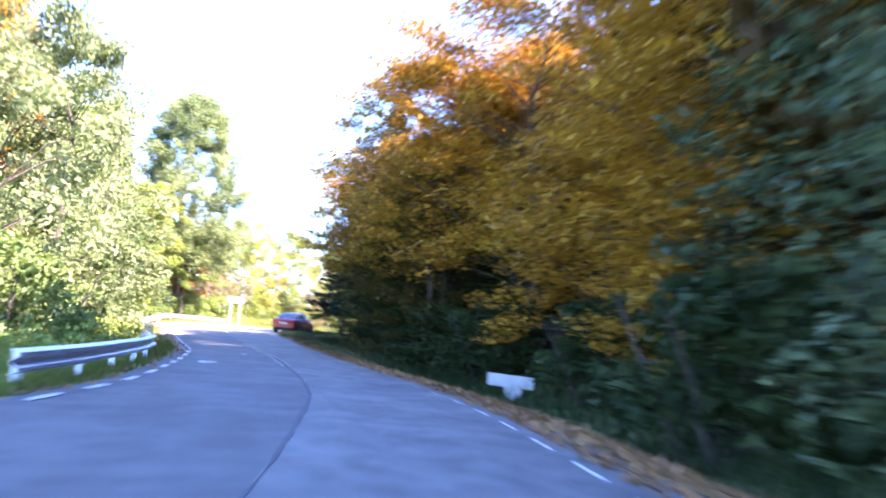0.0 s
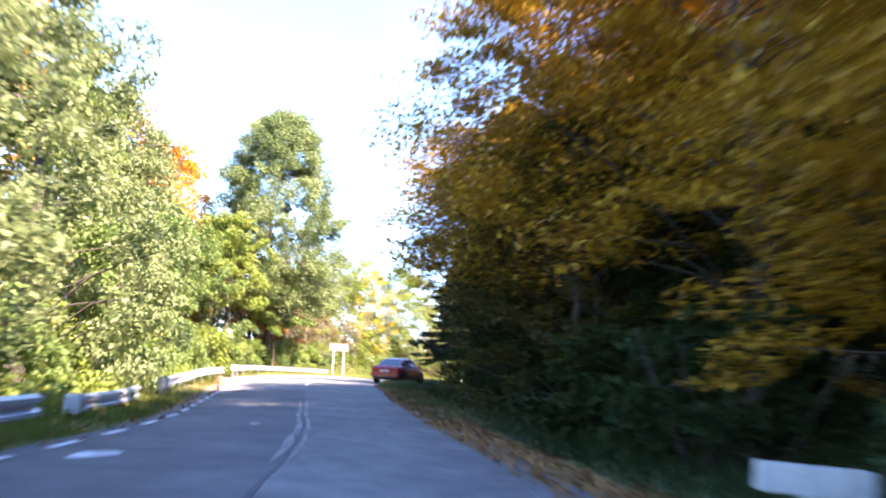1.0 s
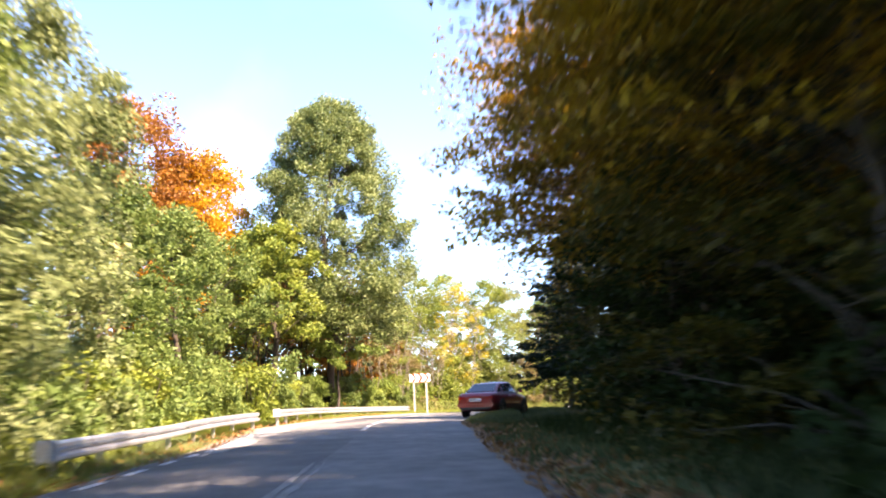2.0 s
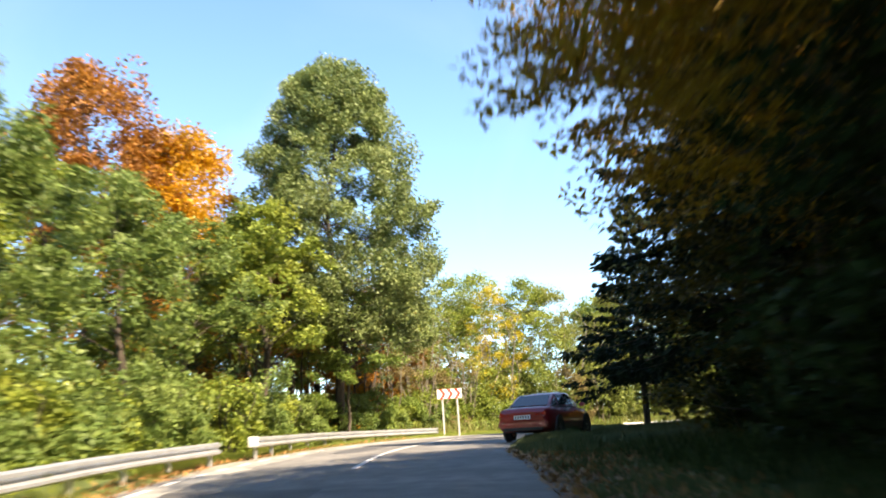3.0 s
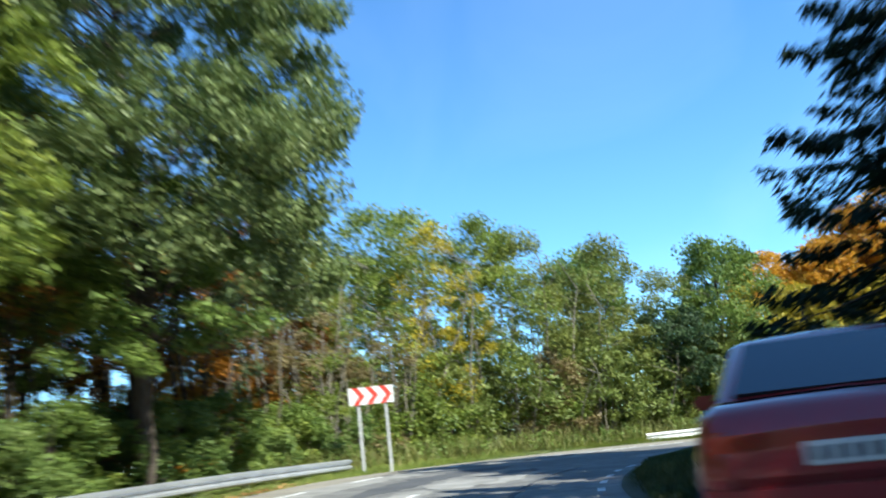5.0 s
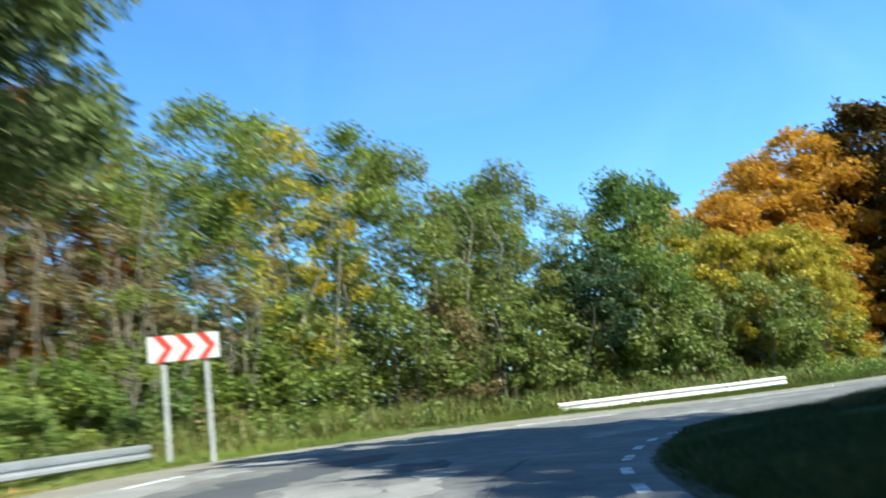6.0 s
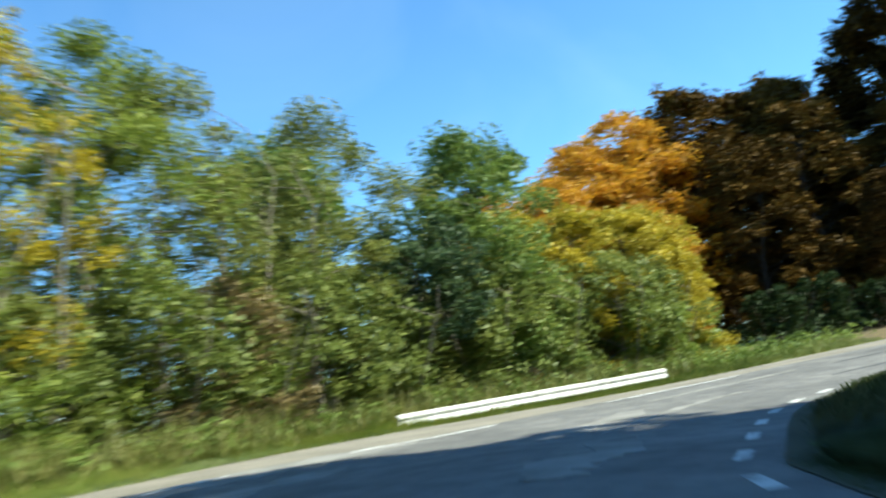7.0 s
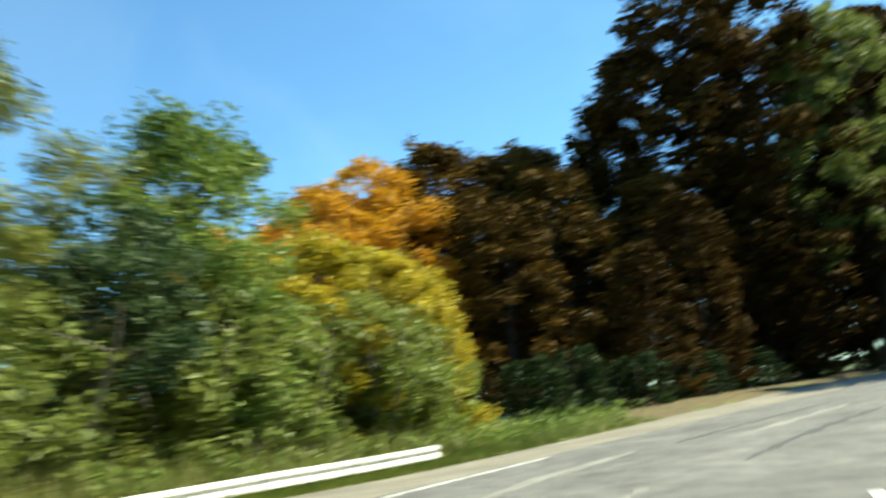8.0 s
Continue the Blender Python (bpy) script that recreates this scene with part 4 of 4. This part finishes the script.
scatter("grass", "uneven verge grass, green and straw", "grass", along(PE, -0.05, 3.6, 52000, 1, 1.7, 5, 187), 0.27, M_GRASS_SUN, 1, True, 0.018)
scatter("weeds", "tall straw-coloured weeds on the outer verge", "weeds", along(PE, 1.0, 3.0, 3500, 8, 1.0, 118, 175), 0.75, M_WEED, 9, True, 0.02)
scatter("grass", "thin grass inside the bend, dimmed for shade", "grass", along(PR, -0.45, -10, 40000, 2, 1.4, 50, 205), 0.24, M_GRASS_DIM, 2, True, 0.024)
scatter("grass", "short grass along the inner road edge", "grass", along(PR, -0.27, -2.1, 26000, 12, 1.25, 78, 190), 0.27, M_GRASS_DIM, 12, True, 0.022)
scatter("undergrowth", "low plants under the trees, coloured dark as in shade", "plants", along(PR, -1.9, -7.5, 17000, 5, 0.9, 0, 74), 0.42, M_DARK, 6)
scatter("fallen_leaves", "brown and orange fallen leaves on the shoulder", "leaves", np.concatenate([along(PR, -0.2, -2.6, 30000, 3, 0.9, 0, 84), along(PE, -0.3, 1.2, 6000, 4, 1.0, 0, 120)]), 0.1, M_LITTER, 3, False)



def weeds(spots, high, size, mat, seed):
    """Low broad-leaved plants in clumps."""
    rng = np.random.default_rng(seed)
    spots = np.repeat(spots, 26, 0) + rng.normal(size=(len(spots) * 26, 2)) * 0.17
    z = np.concatenate([ground_z(spots[i : i + 4000, 0], spots[i : i + 4000, 1]) for i in range(0, len(spots), 4000)])
    tall = np.repeat(rng.uniform(0.3, 1.0, len(spots) // 26), 26)
    pos = np.stack([spots[:, 0], spots[:, 1], z + high * tall * rng.uniform(0.05, 1, len(spots))], -1)
    ob = new("weeds", mesh_np("weeds", *leaves(rng, pos, size, 0.6, 0.5, 0.1, None, True), mat))
    tagged(ob, "low leafy green weeds at the foot of the thicket", "weeds", kind="stuff")


weeds(along(PE, 1.3, 3.4, 620, 31, 0.8, 95, 190), 0.8, 0.15, M_ROUND, 41)
weeds(along(PE, 1.1, 3.0, 260, 32, 0.8, 30, 95), 0.7, 0.14, M_YGREEN, 42)


# ---------------------------------------------------------------- road paint
def dash_mesh(line, a, b, width, lift=0.039):
    """A painted bar along the line from a to b metres."""
    seg = np.r_[0, np.cumsum(np.linalg.norm(np.diff(line, axis=0), axis=1))]
    s = np.linspace(a, b, max(2, int((b - a) / 0.5) + 2))
    p = np.stack([np.interp(s, seg, line[:, 0]), np.interp(s, seg, line[:, 1])], -1)
    l, r = beside(p, width / 2), beside(p, -width / 2)
    return strip(l, r, lift, lift, 2, 0.004)


def length_at(line, y):
    seg = np.r_[0, np.cumsum(np.linalg.norm(np.diff(line, axis=0), axis=1))]
    return float(seg[np.argmin(np.abs(line[:, 1] - y))])


def dashes(line, y0, y1, bar, gap, width, lift=0.043):
    s, end = length_at(line, y0), length_at(line, y1)
    while s < end:
        part("dash", mesh_np("dash", *dash_mesh(line, s, s + bar, width, lift), M_PAINT), None, road)
        s += bar + gap


dashes(PL, -6, 60, 1.0, 1.0, 0.12)
dashes(PR, -4, 20, 0.95, 0.85, 0.14, 0.009)
dashes(PR, 66, 82, 0.62, 0.85, 0.11, 0.009)
dashes(PL, 62.8, 84, 1.5, 2.3, 0.12)
for y0, y1 in ((84.7, 86.1), (88.7, 91.9)):
    part("dash", mesh_np("dash", *dash_mesh(PL, length_at(PL, y0), length_at(PL, y1), 0.13), M_PAINT), None, road)
for x, y, a, b in ((-5.5, 20.7, 0.2, 0.42), (-5.9, 26.4, 0.08, 0.14)):
    ang = np.linspace(0, 6.283, 14, endpoint=False)
    rim = np.stack([x + a * np.cos(ang) * (1 + 0.15 * np.sin(3 * ang)), y + b * np.sin(ang), 0 * ang], -1)
    rim[:, 2] = road_z(rim[:, 0], rim[:, 1]) + 0.046
    part("paint_splash", mesh_np("paint_splash", rim, np.arange(14)[None], M_PAINT), None, road, "splash of white paint")
part("centre_line", mesh_np("centre_line", *dash_mesh(MID, length_at(MID, 48), length_at(MID, 68), 0.12, 0.054), M_PAINT), None, road, "solid white centre line")


# ---------------------------------------------------------------- guardrails
def make_rail(pts, label, top, post_gap=2.6, block=None, slab=M_STEEL, groove=0.012):
    rail = thing("guardrail", label, "guardrail", "guardrails")
    line = smooth_line(pts, 0.5)
    P = np.array([(p.x, p.y) for p in line])
    z = road_z(P[:, 0], P[:, 1]) + np.interp(np.linspace(0, 1, len(P)), np.linspace(0, 1, len(top)), top)
    # W-shaped beam: offset across the road side, height
    prof = [(0.0, 0.0), (-0.04, -0.018), (-0.095, -0.04), (-0.095, -0.09), (-groove, -0.14), (-groove, -0.17), (-0.095, -0.22), (-0.095, -0.27), (-0.04, -0.292), (0.0, -0.31)]
    V = np.stack([np.concatenate([beside(P, o), (z + h)[:, None]], 1) for o, h in prof], 1)
    n, m = V.shape[:2]
    i, j = np.meshgrid(np.arange(n - 1), np.arange(m - 1), indexing="ij")
    q = np.stack([i * m + j, i * m + j + 1, (i + 1) * m + j + 1, (i + 1) * m + j], -1).reshape(-1, 4)
    beam = part("beam", mesh_np("beam", V.reshape(-1, 3), q, slab), None, rail, "galvanised W-shaped steel beam")
    mod = beam.modifiers.new("thickness", "SOLIDIFY")
    mod.thickness = 0.012
    seg = np.r_[0, np.cumsum(np.linalg.norm(np.diff(P, axis=0), axis=1))]
    s = 0.4
    while s < seg[-1]:
        x, y = np.interp(s, seg, P[:, 0]), np.interp(s, seg, P[:, 1])
        i = min(int(np.searchsorted(seg, s)), len(P) - 1)
        d = P[i] - P[i - 1]
        bm = bmesh.new()
        q = beside(np.array([P[i - 1], P[i]]), 0.06)[1]
        hz = gz(*q)
        box(bm, (0.09, 0.11, 0.5 + z[i] - hz), (q[0], q[1], (hz - 0.5 + z[i]) / 2 - 0.02), 0.008, pose(0, 0, 0, 0, 0, math.degrees(math.atan2(d[1], d[0]))))
        part("post", bm, slab, rail)
        s += post_gap
    if block:
        d = P[1] - P[0]
        bm = bmesh.new()
        box(bm, (0.32, 0.26, 0.32), (P[0][0], P[0][1], z[0] - 0.14), 0.03, pose(0, 0, 0, 0, 0, math.degrees(math.atan2(d[1], d[0]))))
        part("end_cap", bm, M_CONCRETE, rail, "white box-shaped end cap")
    return rail


make_rail([(-5.0, 10.2), (-5.75, 15), (-6.5, 19), (-7.4, 22.5)], "short dented galvanised guardrail on the grassy verge", (0.52, 0.55))
make_rail([(-8.6, 25.4), (-9.5, 28.4), (-10.75, 31.6)], "short galvanised guardrail with a white end cap", (0.42, 0.42), block=True)
make_rail([(-11.5, 34.4), (-14.0, 41), (-16.2, 48), (-17.5, 53)], "galvanised guardrail starting at a white end cap", (0.53, 0.59), block=True)
make_rail([(-18.25, 56.2), (-19.9, 62), (-20.9, 68), (-20.9, 74), (-19.85, 79.7)], "galvanised guardrail curving round the bend from a white end cap", (0.64, 0.56, 0.43), block=True)
make_rail([(-10.8, 91.15), (-8.6, 92.35), (-5.4, 94.0), (-1.95, 95.58)], "low white guardrail along the far side of the bend", (0.31, 0.4, 0.42), slab=M_CHALK, groove=0.045)


# ---------------------------------------------------------------- bend sign
def make_sign():
    a, b = Vector((-19.6, 79.4)), Vector((-18.36, 79.8))
    mid = (a + b) / 2
    ang = math.degrees(math.atan2(b.y - a.y, b.x - a.x))
    z0 = gz(mid.x, mid.y) + 0.11
    sign = thing("bend_sign", "white chevron board with red arrows on two posts", "road sign", at=pose(mid.x, mid.y, z0, 0, 0, ang))
    W, H, base = 1.36, 0.52, 1.92
    bm = bmesh.new()
    box(bm, (W, 0.03, H), (0, 0, base + H / 2), 0.008)
    part("board", bm, M_WHITE, sign)
    for k in range(3):
        bm = bmesh.new()
        x = -W / 2 + 0.12 + k * 0.41
        w, t, d = 0.17, H, 0.2
        pts = [(x, 0), (x + w, 0), (x + w + d, t / 2), (x + w, t), (x, t), (x + d, t / 2)]
        vs = [bm.verts.new((px, -0.02, base + pz)) for px, pz in pts]
        f = bm.faces.new(vs)
        up = bmesh.ops.extrude_face_region(bm, geom=[f])
        bmesh.ops.translate(bm, vec=(0, 0.004, 0), verts=[v for v in up["geom"] if isinstance(v, bmesh.types.BMVert)])
        part("chevron", bm, M_RED, sign, "red arrow pointing right")
    for x in (-0.4, 0.42):
        bm = bmesh.new()
        box(bm, (0.09, 0.07, base + 0.95), (x, 0.055, (base + 0.25) / 2 - 0.22), 0.01)
        part("post", bm, M_POST, sign, "pale grey metal post")


make_sign()


# ---------------------------------------------------------------- roadside block
def make_marker():
    x, y = 1.78, 21.6
    m = thing("roadside_marker", "low white concrete slab on a stub beside the shoulder", "concrete slab", at=pose(x, y, gz(x, y), 0, 0, 4))
    bm = bmesh.new()
    box(bm, (1.1, 0.3, 0.29), (0, 0, 0.46), 0.012, pose(0, 0, 0, 0, 3, 0))
    part("slab", bm, M_CONCRETE, m)
    bm = bmesh.new()
    box(bm, (0.46, 0.24, 0.6), (0.06, 0, 0.06), 0.012)
    for v in bm.verts:
        if v.co.z < 0:
            v.co.x = 0.1 + (v.co.x - 0.06) * 0.35
    part("stub", bm, M_CONCRETE, m)


make_marker()


# ---------------------------------------------------------------- the red saloon
def plain_mat(name, colour, rough, metal=0.0, coat=0.0, speck=0.12):
    mat, nt, b = nodes_of(name)
    n = noise_tex(nt, 6.0, 4.0)
    r = ramp(nt, [(0.3, tuple(c * (1 - speck) for c in colour)), (0.7, colour)], n.outputs["Fac"])
    nt.links.new(r.outputs[0], b.inputs["Base Color"])
    b.inputs["Roughness"].default_value, b.inputs["Metallic"].default_value = rough, metal
    b.inputs["Coat Weight"].default_value = coat
    return mat


M_CARPAINT = plain_mat("red_car_paint", (0.27, 0.012, 0.016), 0.35, 0.2, 0.8)
M_CARGLASS = plain_mat("tinted_glass", (0.02, 0.026, 0.03), 0.06, 0.0, 0.5)
M_TYRE = plain_mat("tyre_rubber", (0.018, 0.018, 0.018), 0.85)
M_RIM = plain_mat("alloy_rim", (0.5, 0.5, 0.52), 0.35, 0.8)
M_LAMP = plain_mat("red_lamp_lens", (0.5, 0.02, 0.015), 0.15, 0.0, 0.6)
M_TRIM = plain_mat("black_trim", (0.02, 0.02, 0.022), 0.6)
M_PLATE = plain_mat("plate_white", (0.75, 0.75, 0.72), 0.4)


def loft(sections):
    n, m = len(sections), len(sections[0])
    v = np.array(sections, float).reshape(-1, 3)
    i, j = np.meshgrid(np.arange(n - 1), np.arange(m - 1), indexing="ij")
    q = np.stack([i * m + j, (i + 1) * m + j, (i + 1) * m + j + 1, i * m + j + 1], -1).reshape(-1, 4)
    return v, q


def mirrored(half):
    return half + [(-x, y, z) for x, y, z in half[::-1][1:]]


def panel(corners, lift, inset):
    """A thin pane laid just outside a face: corners in order."""
    bm = bmesh.new()
    c = [Vector(p) for p in corners]
    mid = sum(c, Vector()) / 4
    nrm = (c[1] - c[0]).cross(c[3] - c[0]).normalized()
    a = [bm.verts.new(mid + (p - mid) * (1 - inset) + nrm * lift) for p in c]
    f = bm.faces.new(a)
    got = bmesh.ops.extrude_face_region(bm, geom=[f])
    bmesh.ops.translate(bm, vec=-nrm * (lift + 0.012), verts=[v for v in got["geom"] if isinstance(v, bmesh.types.BMVert)])
    return bm


def make_car(at):
    car = thing("car", "dark red four-door saloon car on the bend's inner shoulder", "car", at=at)
    low = [(-2.2, 0.66, 0.40, 0.80), (-2.16, 0.77, 0.30, 0.90), (-1.95, 0.835, 0.24, 0.955), (-1.5, 0.85, 0.21, 0.965), (-0.9, 0.86, 0.19, 0.95), (0.0, 0.86, 0.19, 0.93),
           (0.7, 0.86, 0.19, 0.92), (1.2, 0.85, 0.20, 0.87), (1.75, 0.81, 0.24, 0.79), (2.08, 0.73, 0.30, 0.69), (2.2, 0.58, 0.40, 0.58)]
    rows = []
    for y, w, z0, z1 in low:
        h = z1 - z0
        rows.append(mirrored([(0, y, z0), (0.8 * w, y, z0), (0.95 * w, y, z0 + 0.1 * h), (w, y, z0 + 0.42 * h), (0.985 * w, y, z0 + 0.66 * h), (0.93 * w, y, z0 + 0.93 * h), (0.82 * w, y, z1), (0.45 * w, y, z1 + 0.015), (0, y, z1 + 0.02)]))
    v, q = loft(rows)
    body = part("body", mesh_np("body", v, q, M_CARPAINT, True), None, car, "glossy dark red bodywork")
    for y, flip in ((-2.2, 1), (2.2, -1)):
        bm = bmesh.new()
        pts = rows[0 if y < 0 else -1]
        f = bm.faces.new([bm.verts.new(p) for p in pts[:-1]])
        part("rear_panel" if y < 0 else "nose_panel", bm, M_CARPAINT, car)
    top = [(-1.62, 0.74, 0.955, 0.66, 0.975), (-0.98, 0.775, 0.95, 0.565, 1.33), (-0.3, 0.785, 0.935, 0.585, 1.39), (0.32, 0.785, 0.925, 0.575, 1.37), (1.12, 0.74, 0.90, 0.66, 0.915)]
    rows = [mirrored([(wb, y, zb), (wb - 0.03, y, zb + 0.06 * (zt - zb)), (wt + 0.02, y, zt - 0.06 * (zt - zb)), (wt - 0.05, y, zt), (0, y, zt + 0.02)]) for y, wb, zb, wt, zt in top]
    part("cabin", mesh_np("cabin", *loft(rows), M_CARPAINT, True), None, car, "red roof and pillars")

    def at_row(k, wide, u):
        y, wb, zb, wt, zt = top[k]
        return (wide * (wb + (wt - wb) * u), y, zb + (zt - zb) * u)

    for s in (1, -1):
        for a, b in ((1, 2), (2, 3)):
            c = [at_row(a, s, 0.08), at_row(b, s, 0.08), at_row(b, s, 0.92), at_row(a, s, 0.92)]
            part("side_window", panel(c if s > 0 else c[::-1], 0.006, 0.09), M_CARGLASS, car)
        c = [at_row(0, s, 0.3), at_row(1, s, 0.1), at_row(1, s, 0.85), at_row(0, s, 0.9)]
        part("quarter_window", panel(c if s > 0 else c[::-1], 0.006, 0.25), M_CARGLASS, car)
        for y in (-1.32, 1.33):
            wheel = thing("wheel", "", "")
            wheel.parent = car
            wheel.matrix_basis = pose(s * 0.77, y, 0.31)
            bm = bmesh.new()
            ring = [(0.10, 0.20), (0.105, 0.27), (0.085, 0.305), (-0.085, 0.305), (-0.105, 0.27), (-0.10, 0.20)]
            k = 28
            vs = [[bm.verts.new((x, r * math.cos(6.2832 * i / k), r * math.sin(6.2832 * i / k))) for x, r in ring] for i in range(k)]
            for i in range(k):
                for j in range(len(ring)):
                    bm.faces.new([vs[i][j], vs[i][(j + 1) % 6], vs[(i + 1) % k][(j + 1) % 6], vs[(i + 1) % k][j]])
            part("tyre", bm, M_TYRE, wheel)
            bm = bmesh.new()
            bmesh.ops.create_cone(bm, cap_ends=True, segments=24, radius1=0.205, radius2=0.19, depth=0.17, matrix=pose(0, 0, 0, 0, 90, 0))
            for i in range(5):
                box(bm, (0.02, 0.05, 0.17), (s * 0.095, 0.1 * math.sin(1.2566 * i), 0.1 * math.cos(1.2566 * i)), 0.006, pose(0, 0, 0, -72 * i))
            part("rim", bm, M_RIM, wheel, "silver alloy rim")
            bm = bmesh.new()
            bmesh.ops.create_cone(bm, cap_ends=True, segments=28, radius1=0.375, radius2=0.375, depth=0.05, matrix=pose(s * 0.845, y, 0.33, 0, 90, 0))
            part("wheel_arch", bm, M_TRIM, car, "dark wheel arch")
            wheel.matrix_basis = pose(s * 0.765, y, 0.31)
        bm = bmesh.new()
        box(bm, (0.34, 0.07, 0.13), (s * 0.57, -2.165, 0.76), 0.02)
        part("tail_lamp", bm, M_LAMP, car, "red tail lamp")
        bm = bmesh.new()
        box(bm, (0.3, 0.1, 0.12), (s * 0.54, 2.1, 0.62), 0.03)
        part("headlamp", bm, M_RIM, car, "clear headlamp")
        bm = bmesh.new()
        box(bm, (0.2, 0.09, 0.12), (s * 0.93, 0.72, 0.98), 0.03)
        part("door_mirror", bm, M_CARPAINT, car)
        for y in (-0.75, 0.2):
            bm = bmesh.new()
            box(bm, (0.025, 0.16, 0.025), (s * 0.862, y, 0.8), 0.006)
            part("door_handle", bm, M_TRIM, car)
    part("rear_window", panel([at_row(0, -0.95, 0.6), at_row(0, 0.95, 0.6), at_row(1, 0.95, 0.95), at_row(1, -0.95, 0.95)], 0.034, 0.1), M_CARGLASS, car)
    part("windscreen", panel([at_row(4, 0.95, 0.6), at_row(4, -0.95, 0.6), at_row(3, -0.95, 0.95), at_row(3, 0.95, 0.95)], 0.034, 0.08), M_CARGLASS, car)
    bm = bmesh.new()
    box(bm, (1.56, 0.16, 0.2), (0, -2.17, 0.48), 0.05)
    part("rear_bumper", bm, M_CARPAINT, car)
    bm = bmesh.new()
    box(bm, (1.3, 0.05, 0.12), (0, -2.19, 0.35), 0.03)
    part("bumper_skirt", bm, M_TRIM, car)
    bm = bmesh.new()
    box(bm, (1.4, 0.16, 0.22), (0, 2.13, 0.42), 0.05)
    part("front_bumper", bm, M_CARPAINT, car)
    bm = bmesh.new()
    box(bm, (0.52, 0.02, 0.12), (0, -2.215, 0.68), 0.004)
    plate = part("number_plate", bm, M_PLATE, car, "white number plate")
    for k in range(6):
        bm = bmesh.new()
        box(bm, (0.04, 0.006, 0.07), (-0.2 + 0.08 * k, -2.227, 0.68))
        part("bar", bm, M_TRIM, plate)


make_car(pose(-10.3, 60.8, float(road_z(-10.3, 60.8)) + 0.03, 0, 0, -10))
